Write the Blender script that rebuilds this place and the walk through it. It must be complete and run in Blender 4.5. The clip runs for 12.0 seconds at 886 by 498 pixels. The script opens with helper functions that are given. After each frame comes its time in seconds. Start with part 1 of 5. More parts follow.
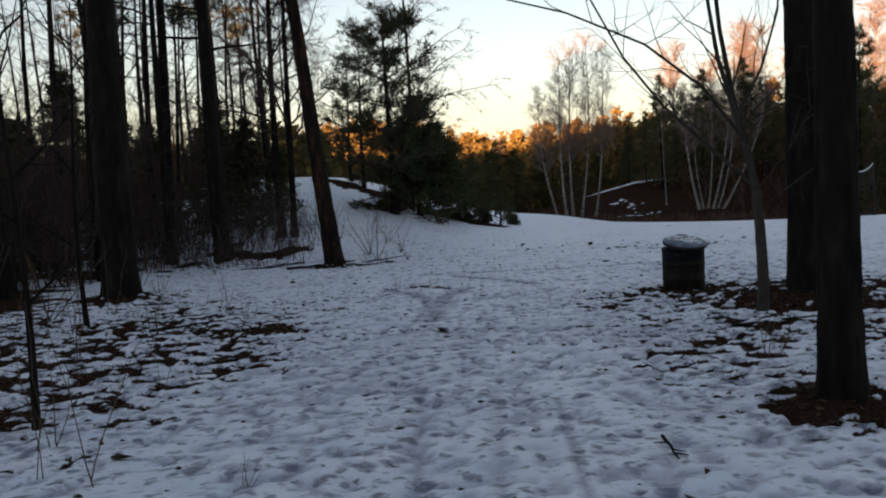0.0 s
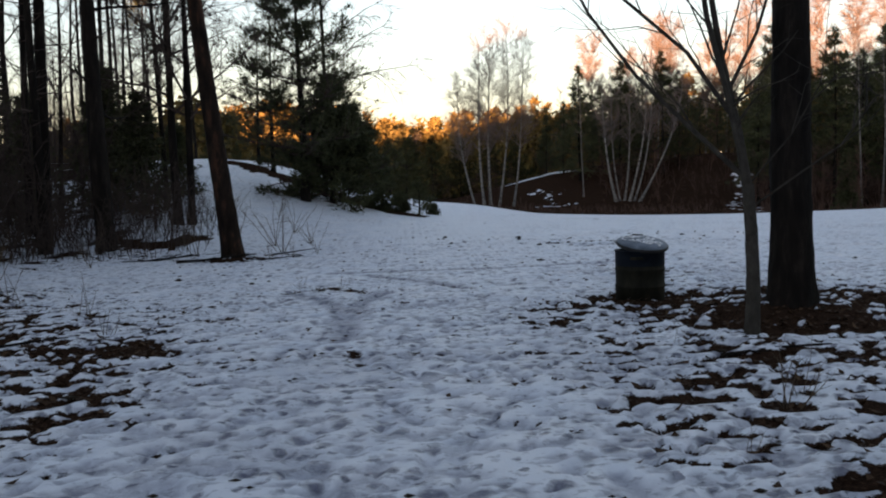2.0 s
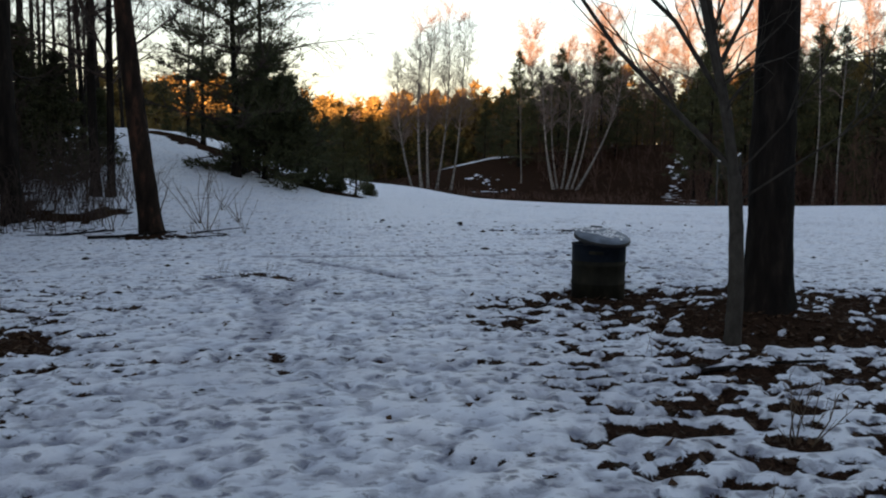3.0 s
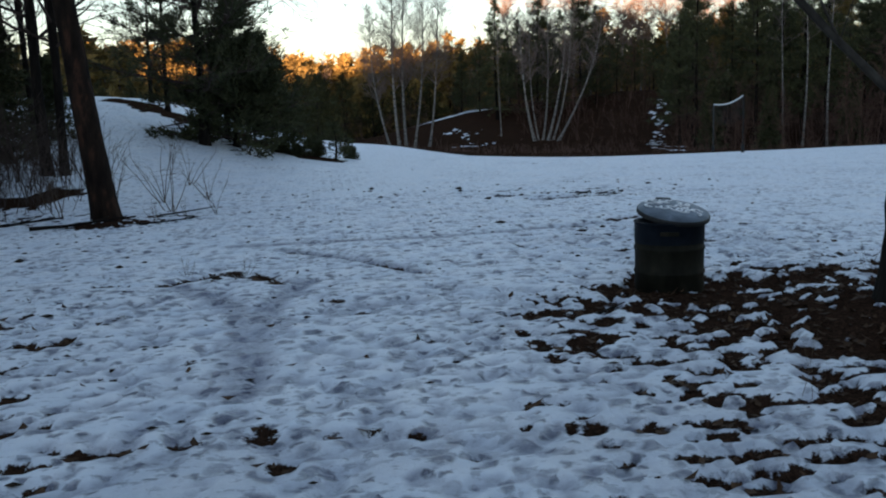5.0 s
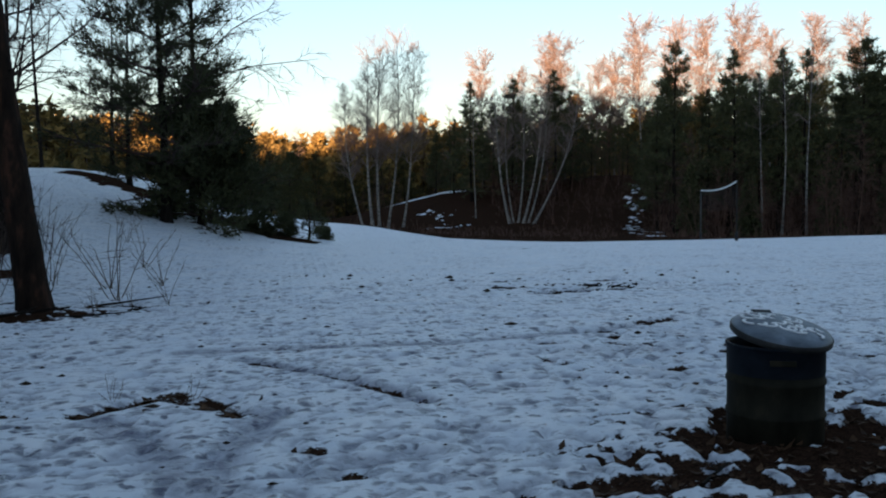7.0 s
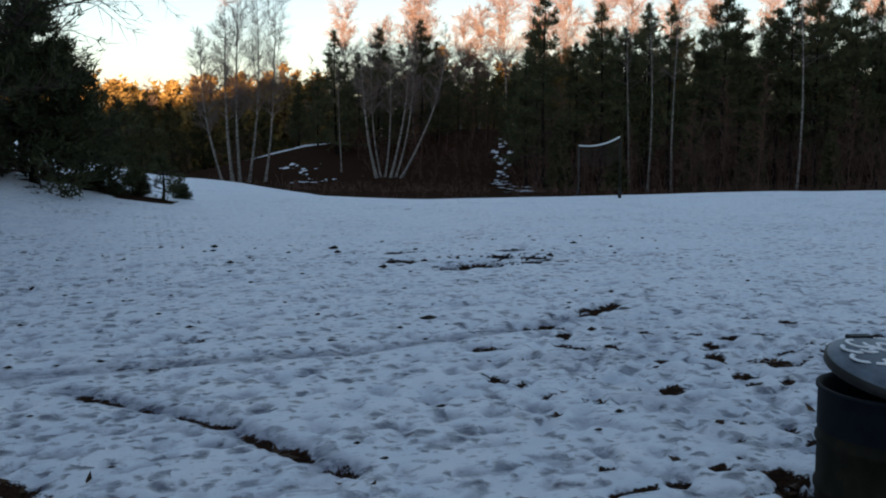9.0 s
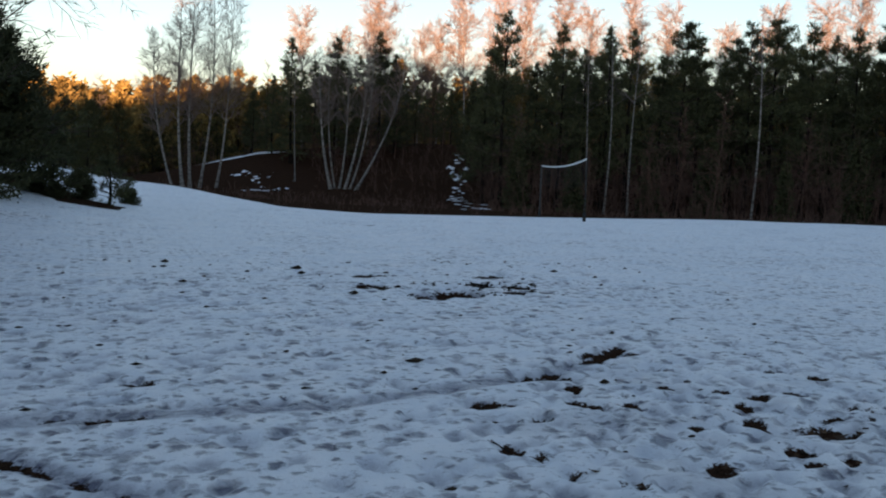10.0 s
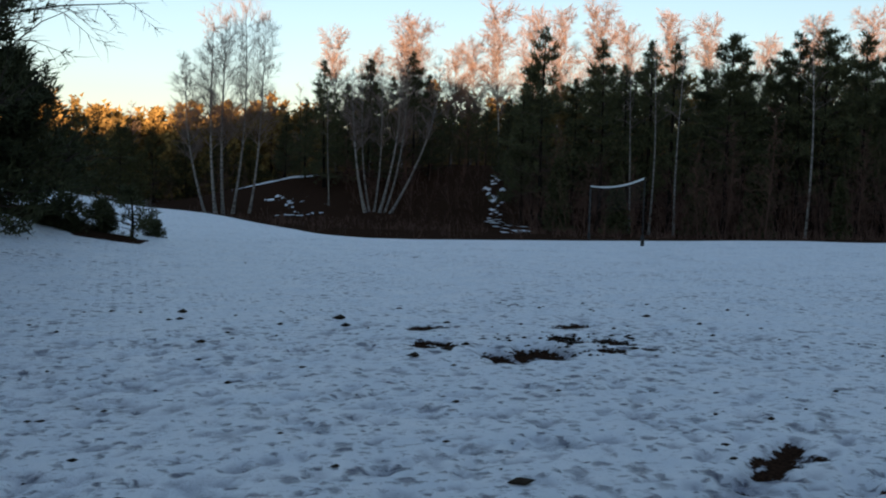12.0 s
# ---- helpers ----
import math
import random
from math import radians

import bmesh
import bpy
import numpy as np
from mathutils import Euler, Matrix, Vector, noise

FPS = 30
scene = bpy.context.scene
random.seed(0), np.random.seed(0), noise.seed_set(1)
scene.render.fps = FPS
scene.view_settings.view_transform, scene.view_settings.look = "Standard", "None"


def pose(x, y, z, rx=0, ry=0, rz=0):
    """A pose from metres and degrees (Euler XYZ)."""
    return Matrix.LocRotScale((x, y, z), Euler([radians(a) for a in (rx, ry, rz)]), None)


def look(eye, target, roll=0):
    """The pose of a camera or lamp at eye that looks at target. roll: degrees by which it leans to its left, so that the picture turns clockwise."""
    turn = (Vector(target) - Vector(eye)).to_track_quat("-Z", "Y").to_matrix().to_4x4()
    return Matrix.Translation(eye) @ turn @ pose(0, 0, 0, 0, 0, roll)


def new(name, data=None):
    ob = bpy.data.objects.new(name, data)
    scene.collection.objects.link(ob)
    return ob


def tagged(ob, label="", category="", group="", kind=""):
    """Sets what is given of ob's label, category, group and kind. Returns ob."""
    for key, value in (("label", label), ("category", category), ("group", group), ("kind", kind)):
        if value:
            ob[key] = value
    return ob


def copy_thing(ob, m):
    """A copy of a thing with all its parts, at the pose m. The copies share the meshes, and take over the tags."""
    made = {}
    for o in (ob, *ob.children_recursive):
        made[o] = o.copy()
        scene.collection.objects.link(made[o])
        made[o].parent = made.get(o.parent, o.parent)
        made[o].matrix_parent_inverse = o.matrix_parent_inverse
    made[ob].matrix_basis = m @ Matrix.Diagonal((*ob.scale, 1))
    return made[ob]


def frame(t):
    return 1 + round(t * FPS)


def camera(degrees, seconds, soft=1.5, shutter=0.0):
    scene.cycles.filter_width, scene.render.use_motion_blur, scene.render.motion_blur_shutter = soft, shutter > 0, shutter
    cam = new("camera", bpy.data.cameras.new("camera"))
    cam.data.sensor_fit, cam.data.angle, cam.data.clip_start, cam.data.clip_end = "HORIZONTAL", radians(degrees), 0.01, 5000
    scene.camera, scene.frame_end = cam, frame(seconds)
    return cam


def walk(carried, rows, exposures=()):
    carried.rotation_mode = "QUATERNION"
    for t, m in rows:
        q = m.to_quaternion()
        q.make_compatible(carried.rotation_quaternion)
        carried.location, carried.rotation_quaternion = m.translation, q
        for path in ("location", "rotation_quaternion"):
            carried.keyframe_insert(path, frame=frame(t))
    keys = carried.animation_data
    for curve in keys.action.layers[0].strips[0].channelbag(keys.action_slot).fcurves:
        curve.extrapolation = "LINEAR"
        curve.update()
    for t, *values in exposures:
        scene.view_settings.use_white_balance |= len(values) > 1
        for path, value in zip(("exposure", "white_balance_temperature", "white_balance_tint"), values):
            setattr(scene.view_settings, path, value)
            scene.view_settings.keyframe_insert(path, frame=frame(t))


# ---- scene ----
cam = camera(52.0, 12.0, soft=2.0)
PATH = [
    (0, (0.859, -1.325, 1.447), (0.747, 0.668, 1.327), -2.9),
    (0.5, (0.887, -0.742, 1.424), (0.915, 1.253, 1.29), -2.4),
    (1, (0.776, -0.178, 1.424), (0.809, 1.815, 1.253), -1.1),
    (1.5, (0.701, 0.317, 1.453), (0.807, 2.306, 1.274), -0.9),
    (2, (0.755, 0.824, 1.447), (0.829, 2.816, 1.292), -1.6),
    (2.5, (0.617, 1.315, 1.447), (0.789, 3.3, 1.269), 0.7),
    (3, (0.736, 1.925, 1.414), (0.954, 3.904, 1.219), 0.7),
    (3.2, (0.726, 2.153, 1.419), (0.938, 4.13, 1.211), 0.8),
    (4.8, (0.569, 3.995, 1.464), (0.741, 5.969, 1.194), -1.8),
    (5, (0.583, 4.189, 1.48), (0.845, 6.15, 1.187), -1.8),
    (5.5, (0.626, 4.76, 1.447), (0.977, 6.706, 1.15), 0.0),
    (6, (0.533, 5.342, 1.452), (0.795, 7.31, 1.216), 0.6),
    (6.5, (0.576, 5.83, 1.465), (0.971, 7.775, 1.217), 0.4),
    (7, (0.546, 6.34, 1.465), (0.881, 8.309, 1.346), -0.6),
    (7.5, (0.489, 6.877, 1.529), (0.973, 8.813, 1.4), -0.1),
    (7.7, (0.538, 7.057, 1.503), (1.103, 8.972, 1.381), 0.2),
    (9.3, (0.611, 8.963, 1.531), (1.236, 10.848, 1.298), -0.2),
    (9.5, (0.567, 9.176, 1.539), (1.154, 11.079, 1.359), -0.2),
    (10, (0.616, 9.694, 1.551), (1.347, 11.546, 1.36), 2.3),
    (10.5, (0.745, 10.323, 1.53), (1.507, 12.153, 1.26), 2.8),
    (11, (0.771, 10.853, 1.606), (1.631, 12.643, 1.372), 3.7),
    (11.5, (0.92, 11.298, 1.6), (1.69, 13.135, 1.422), 1.7),
    (12, (0.987, 11.87, 1.6), (1.65, 13.751, 1.452), 1.3),
]
EXPOSURES = [(0, 3.30, 6400, 18), (1, 3.40, 6350, 18), (3, 3.60, 6300, 17), (5, 3.60, 5650, 9), (6.2, 3.55, 5550, 8), (7.5, 3.20, 5400, 8), (9.5, 3.35, 5650, 10), (11.2, 3.28, 5550, 8), (12, 3.12, 5400, 7)]
walk(cam, [(t, look(eye, target, roll)) for t, eye, target, roll in PATH], EXPOSURES)

# ---------------------------------------------------------------- light
SUN_EL, SUN_AZ = 2.2, 196.0   # degrees; azimuth from +y towards +x: low, behind the walker
w = bpy.data.worlds.new("world")
scene.world = w
w.use_nodes = True
wn = w.node_tree
sky = wn.nodes.new("ShaderNodeTexSky")
sky.sky_type = "NISHITA"
sky.sun_disc = False
sky.sun_elevation = radians(SUN_EL)
sky.sun_rotation = radians(SUN_AZ)
sky.altitude = 50
sky.air_density, sky.dust_density, sky.ozone_density = 1.0, 0.5, 1.5
wn.nodes["Background"].inputs[1].default_value = 0.055
haze = wn.nodes.new("ShaderNodeHueSaturation")
haze.inputs["Saturation"].default_value = 0.62
wn.links.new(sky.outputs[0], haze.inputs["Color"])
wn.links.new(haze.outputs[0], wn.nodes["Background"].inputs[0])
sun = new("sun", bpy.data.lights.new("sun", "SUN"))
sun.data.energy, sun.data.angle, sun.data.color = 3.4, radians(0.5), (1.0, 0.5, 0.22)
sd = Vector((math.sin(radians(SUN_AZ)) * math.cos(radians(SUN_EL)), math.cos(radians(SUN_AZ)) * math.cos(radians(SUN_EL)), math.sin(radians(SUN_EL))))
sun.matrix_world = look(sd * 300, (0, 0, 0))

# ---------------------------------------------------------------- materials


def nodes_of(name):
    m = bpy.data.materials.new(name)
    m.use_nodes = True
    nt = m.node_tree
    return m, nt, nt.nodes["Principled BSDF"]


def noise_node(nt, scale, detail=4.0, rough=0.6, vec=None, stretch=None):
    n = nt.nodes.new("ShaderNodeTexNoise")
    n.inputs["Scale"].default_value, n.inputs["Detail"].default_value, n.inputs["Roughness"].default_value = scale, detail, rough
    src = nt.nodes.new("ShaderNodeTexCoord").outputs["Object"] if vec is None else vec
    if stretch:
        mp = nt.nodes.new("ShaderNodeMapping")
        mp.inputs["Scale"].default_value = stretch
        nt.links.new(src, mp.inputs[0])
        src = mp.outputs[0]
    nt.links.new(src, n.inputs["Vector"])
    return n.outputs["Fac"]


def ramp(nt, fac, stops):
    r = nt.nodes.new("ShaderNodeValToRGB")
    el = r.color_ramp.elements
    while len(el) < len(stops):
        el.new(0.5)
    for e, (p, c) in zip(el, stops):
        e.position, e.color = p, (*c, 1)
    nt.links.new(fac, r.inputs[0])
    return r.outputs[0]


def mix(nt, fac, a, b, mode="MIX"):
    m = nt.nodes.new("ShaderNodeMix")
    m.data_type, m.blend_type = "RGBA", mode
    for sock, v in ((m.inputs[0], fac), (m.inputs[6], a), (m.inputs[7], b)):
        if hasattr(v, "links"):
            nt.links.new(v, sock)
        elif isinstance(v, tuple):
            sock.default_value = (*v, 1)
        else:
            sock.default_value = v
    return m.outputs[2]


def calc(nt, op, a, b=0.0):
    m = nt.nodes.new("ShaderNodeMath")
    m.operation = op
    for sock, v in ((m.inputs[0], a), (m.inputs[1], b)):
        if hasattr(v, "links"):
            nt.links.new(v, sock)
        else:
            sock.default_value = v
    return m.outputs[0]


def bump(nt, bsdf, height, strength, dist):
    b = nt.nodes.new("ShaderNodeBump")
    b.inputs["Strength"].default_value, b.inputs["Distance"].default_value = strength, dist
    nt.links.new(height, b.inputs["Height"])
    nt.links.new(b.outputs[0], bsdf.inputs["Normal"])


def random_tint(nt, col, amount):
    info = nt.nodes.new("ShaderNodeObjectInfo")
    v = calc(nt, "ADD", calc(nt, "MULTIPLY", info.outputs["Random"], amount), 1.0 - amount / 2)
    hsv = nt.nodes.new("ShaderNodeHueSaturation")
    nt.links.new(col, hsv.inputs["Color"])
    nt.links.new(v, hsv.inputs["Value"])
    return hsv.outputs[0]


def plain(name, stops, scale, rough=0.8, metal=0.0, stretch=None, bumps=(0.4, 0.01), tint=0.0, detail=5.0):
    m, nt, b = nodes_of(name)
    f = noise_node(nt, scale, detail, 0.65, None, stretch)
    col = ramp(nt, f, stops)
    if tint:
        col = random_tint(nt, col, tint)
    nt.links.new(col, b.inputs["Base Color"])
    b.inputs["Roughness"].default_value, b.inputs["Metallic"].default_value = rough, metal
    b.inputs["Specular IOR Level"].default_value = 0.1 if rough >= 0.7 else 0.4
    if bumps:
        bump(nt, b, noise_node(nt, scale * 3, 6.0, 0.7, None, stretch), *bumps)
    return m


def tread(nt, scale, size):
    """Small trodden prints of wet snow with the hollows' shade painted in, scattered unevenly, with ragged rims."""
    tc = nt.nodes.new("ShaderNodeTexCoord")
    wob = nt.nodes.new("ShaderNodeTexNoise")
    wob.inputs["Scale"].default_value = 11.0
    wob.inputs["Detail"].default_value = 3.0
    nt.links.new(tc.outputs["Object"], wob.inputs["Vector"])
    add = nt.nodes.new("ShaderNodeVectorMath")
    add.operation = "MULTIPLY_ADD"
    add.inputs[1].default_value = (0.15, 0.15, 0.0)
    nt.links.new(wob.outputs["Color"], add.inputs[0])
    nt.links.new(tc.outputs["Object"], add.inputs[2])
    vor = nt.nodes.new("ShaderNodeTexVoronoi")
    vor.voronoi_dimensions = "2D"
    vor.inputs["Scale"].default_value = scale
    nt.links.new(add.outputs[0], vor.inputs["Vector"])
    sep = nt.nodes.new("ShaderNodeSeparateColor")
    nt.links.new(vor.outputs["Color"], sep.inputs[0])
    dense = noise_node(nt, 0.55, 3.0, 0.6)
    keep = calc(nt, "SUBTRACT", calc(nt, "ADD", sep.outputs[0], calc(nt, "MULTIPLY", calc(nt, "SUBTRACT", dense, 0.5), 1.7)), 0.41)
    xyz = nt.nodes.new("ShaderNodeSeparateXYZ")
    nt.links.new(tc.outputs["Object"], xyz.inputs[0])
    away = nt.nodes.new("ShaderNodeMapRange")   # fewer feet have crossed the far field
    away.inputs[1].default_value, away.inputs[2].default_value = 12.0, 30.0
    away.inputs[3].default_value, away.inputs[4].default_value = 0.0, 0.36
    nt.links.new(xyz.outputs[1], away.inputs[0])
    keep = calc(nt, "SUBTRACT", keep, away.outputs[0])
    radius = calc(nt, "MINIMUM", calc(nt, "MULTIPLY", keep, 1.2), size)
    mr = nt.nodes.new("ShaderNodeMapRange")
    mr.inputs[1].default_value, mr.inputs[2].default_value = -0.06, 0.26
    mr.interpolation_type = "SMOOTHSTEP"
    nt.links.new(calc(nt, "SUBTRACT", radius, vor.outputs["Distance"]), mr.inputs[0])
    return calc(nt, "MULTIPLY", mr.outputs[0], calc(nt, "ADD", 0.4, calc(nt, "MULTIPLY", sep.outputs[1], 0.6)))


def ground_material():
    m, nt, b = nodes_of("snowy_ground")
    at = nt.nodes.new("ShaderNodeAttribute")
    at.attribute_name = "bare"
    dirt_shade = nt.nodes.new("ShaderNodeAttribute")
    dirt_shade.attribute_name = "soil_and_shade"
    fine = noise_node(nt, 14.0, 6.0, 0.7)
    mid = noise_node(nt, 2.2, 5.0, 0.6)
    grain = noise_node(nt, 90.0, 3.0, 0.6)
    edge = calc(nt, "ADD", at.outputs["Fac"], calc(nt, "MULTIPLY", calc(nt, "SUBTRACT", fine, 0.5), 1.5))
    edge = calc(nt, "ADD", edge, calc(nt, "MULTIPLY", calc(nt, "SUBTRACT", noise_node(nt, 42.0, 4.0, 0.7), 0.5), 0.9))
    mask = nt.nodes.new("ShaderNodeMapRange")
    mask.inputs[1].default_value, mask.inputs[2].default_value = 0.42, 0.58
    nt.links.new(edge, mask.inputs[0])
    snow = ramp(nt, mid, [(0.3, (0.70, 0.76, 0.85)), (0.7, (0.85, 0.875, 0.92))])
    # dark blue tone: trodden dirt plus painted shade of dents, prints and ruts
    snow = mix(nt, calc(nt, "MULTIPLY", dirt_shade.outputs["Fac"], ramp(nt, fine, [(0.3, (0.45, 0.45, 0.45)), (0.65, (1, 1, 1))])), snow, (0.075, 0.08, 0.15))
    # dark flecks paint the shading of the smallest dents into the snow
    dent_shade = ramp(nt, noise_node(nt, 10.0, 6.0, 0.66, None, (1, 1.5, 1)), [(0.55, (0, 0, 0)), (0.615, (1, 1, 1))])
    snow = mix(nt, calc(nt, "MULTIPLY", dent_shade, calc(nt, "MULTIPLY", noise_node(nt, 0.9, 3.0, 0.6), 0.95)), snow, (0.14, 0.155, 0.20))
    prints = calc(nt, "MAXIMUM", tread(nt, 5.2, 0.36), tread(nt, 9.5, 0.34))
    # shade inside the prints is mixed into the snow colour, dark blue
    wet_shade = calc(nt, "MULTIPLY", prints, calc(nt, "ADD", 0.45, calc(nt, "MULTIPLY", fine, 0.85)))
    snow = mix(nt, wet_shade, snow, (0.05, 0.055, 0.11))
    litter = ramp(nt, noise_node(nt, 34.0, 6.0, 0.8), [(0.36, (0.008, 0.006, 0.005)), (0.5, (0.034, 0.021, 0.014)), (0.62, (0.066, 0.035, 0.022)), (0.74, (0.18, 0.105, 0.06))])
    litter = mix(nt, 0.45, litter, ramp(nt, noise_node(nt, 75.0, 4.0, 0.7), [(0.4, (0.006, 0.005, 0.004)), (0.62, (0.06, 0.036, 0.024))]))
    litter = mix(nt, ramp(nt, mid, [(0.5, (0, 0, 0)), (0.7, (0.6, 0.6, 0.6))]), litter, (0.034, 0.019, 0.013))
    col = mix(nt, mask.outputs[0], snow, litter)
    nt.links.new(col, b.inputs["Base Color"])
    nt.links.new(calc(nt, "ADD", 0.55, calc(nt, "MULTIPLY", mask.outputs[0], 0.45)), b.inputs["Roughness"])
    nt.links.new(calc(nt, "SUBTRACT", 0.6, calc(nt, "MULTIPLY", mask.outputs[0], 0.6)), b.inputs["Specular IOR Level"])
    h = calc(nt, "ADD", calc(nt, "MULTIPLY", fine, 0.7), calc(nt, "MULTIPLY", grain, 0.3))
    h = calc(nt, "SUBTRACT", h, calc(nt, "MULTIPLY", prints, 2.2))
    bump(nt, b, h, 0.7, 0.05)
    return m


M_GROUND = ground_material()
M_BARK = plain("dark_bark", [(0.3, (0.004, 0.0035, 0.003)), (0.55, (0.014, 0.011, 0.009)), (0.75, (0.036, 0.028, 0.022))], 9.0, 0.9, 0, (1, 1, 0.22), (0.9, 0.03), 0.3)
M_BARK_RED = plain("red_pine_bark", [(0.38, (0.007, 0.005, 0.004)), (0.55, (0.02, 0.013, 0.009)), (0.75, (0.085, 0.037, 0.022))], 6.0, 0.9, 0, (1, 1, 0.3), (0.8, 0.03), 0.3)
M_BARK_GREY = plain("grey_smooth_bark", [(0.3, (0.022, 0.019, 0.016)), (0.6, (0.05, 0.044, 0.036)), (0.8, (0.085, 0.075, 0.06))], 14.0, 0.8, 0, (1, 1, 0.6), (0.4, 0.006), 0.2)
M_BIRCH = plain("birch_bark", [(0.36, (0.035, 0.03, 0.028)), (0.5, (0.18, 0.172, 0.16)), (0.8, (0.36, 0.345, 0.325))], 3.2, 0.7, 0, (1, 1, 2.6), (0.3, 0.01), 0.25)
M_TWIG = plain("twig_bark", [(0.3, (0.03, 0.022, 0.018)), (0.7, (0.085, 0.062, 0.052))], 5.0, 0.8, 0, None, None, 0.2)
M_BIRCH_TWIG = plain("birch_twig", [(0.3, (0.12, 0.094, 0.088)), (0.7, (0.195, 0.157, 0.146))], 3.0, 0.8, 0, None, None, 0.25)
M_SHRUB = plain("shrub_twig", [(0.3, (0.062, 0.037, 0.029)), (0.7, (0.15, 0.092, 0.07))], 2.0, 0.9, 0, None, None, 0.0)
M_NEEDLE = plain("pine_needles", [(0.3, (0.026, 0.031, 0.016)), (0.7, (0.085, 0.088, 0.04))], 2.5, 0.7, 0, None, None, 0.5)
# needle colour warmed and lightened with the gold of the low sun
M_NEEDLE_GOLDLIT = plain("goldlit_needles", [(0.3, (0.06, 0.05, 0.016)), (0.7, (0.18, 0.125, 0.04))], 0.6, 0.7, 0, None, None, 0.5)
M_NEEDLE_YOUNG = plain("young_needles", [(0.3, (0.02, 0.021, 0.008)), (0.7, (0.062, 0.06, 0.022))], 1.5, 0.7, 0, None, None, 0.4)
M_LEAF = plain("dead_leaf", [(0.3, (0.02, 0.012, 0.008)), (0.55, (0.06, 0.034, 0.018)), (0.8, (0.14, 0.085, 0.045))], 7.0, 0.75, 0, None, None, 0.0)
M_STALK = plain("dry_stalk", [(0.3, (0.05, 0.035, 0.025)), (0.7, (0.13, 0.095, 0.06))], 9.0, 0.85, 0, None, None, 0.2)
M_CLOD = plain("soil_clod", [(0.3, (0.012, 0.010, 0.008)), (0.7, (0.05, 0.038, 0.026))], 12.0, 0.95, 0, None, (0.5, 0.01), 0.0)

# ---------------------------------------------------------------- mesh helpers
rng = np.random.default_rng(7)


def mesh_np(name, V, F, mat, smooth=False):
    """V: n x 3, F: list of face arrays (m x k)."""
    me = bpy.data.meshes.new(name)
    V = np.asarray(V, dtype=np.float32)
    F = [np.asarray(f, dtype=np.int32) for f in F if len(f)]
    me.vertices.add(len(V))
    me.vertices.foreach_set("co", V.ravel())
    flat = np.concatenate([f.ravel() for f in F])
    tot = np.concatenate([np.full(len(f), f.shape[1], dtype=np.int32) for f in F])
    me.loops.add(len(flat))
    me.loops.foreach_set("vertex_index", flat)
    me.polygons.add(len(tot))
    me.polygons.foreach_set("loop_start", np.concatenate([[0], np.cumsum(tot)[:-1]]).astype(np.int32))
    me.polygons.foreach_set("loop_total", tot)
    if smooth:
        me.polygons.foreach_set("use_smooth", np.ones(len(tot), dtype=bool))
    me.materials.append(mat)
    me.update(calc_edges=True)
    me.validate()
    return me


def part(name, V, F, mat, parent=None, label="", smooth=False):
    ob = new(name, mesh_np(name, V, F, mat, smooth))
    if parent:
        ob.parent = parent
    if label:
        tagged(ob, label)
    return ob


def bm_part(name, bm, mat, parent=None, label="", smooth=True):
    me = bpy.data.meshes.new(name)
    bm.to_mesh(me)
    bm.free()
    me.materials.append(mat)
    if smooth:
        me.polygons.foreach_set("use_smooth", np.ones(len(me.polygons), dtype=bool))
    ob = new(name, me)
    if parent:
        ob.parent = parent
    if label:
        tagged(ob, label)
    return ob


def basis(d):
    d = d / np.maximum(np.linalg.norm(d, axis=-1, keepdims=True), 1e-9)
    ref = np.where(np.abs(d[..., 2:3]) > 0.9, np.array([1.0, 0, 0]), np.array([0, 0, 1.0]))
    a = np.cross(d, ref)
    a /= np.maximum(np.linalg.norm(a, axis=-1, keepdims=True), 1e-9)
    return a, np.cross(d, a)


def seg_mesh(segs, sides=3):
    """Many tapered prisms at once: rows of p0(3) p1(3) r0 r1."""
    S = np.asarray(segs, dtype=float)
    p0, p1, r0, r1 = S[:, 0:3], S[:, 3:6], S[:, 6], S[:, 7]
    a, b = basis(p1 - p0)
    ang = np.arange(sides) * 2 * np.pi / sides
    ring = a[:, None, :] * np.cos(ang)[None, :, None] + b[:, None, :] * np.sin(ang)[None, :, None]
    V = np.concatenate([p0[:, None] + ring * r0[:, None, None], p1[:, None] + ring * r1[:, None, None]], axis=1)
    n = len(S)
    i = np.arange(sides)
    q = np.stack([i, (i + 1) % sides, (i + 1) % sides + sides, i + sides], axis=1)
    F = (q[None] + (np.arange(n) * 2 * sides)[:, None, None]).reshape(-1, 4)
    return V.reshape(-1, 3), [F]


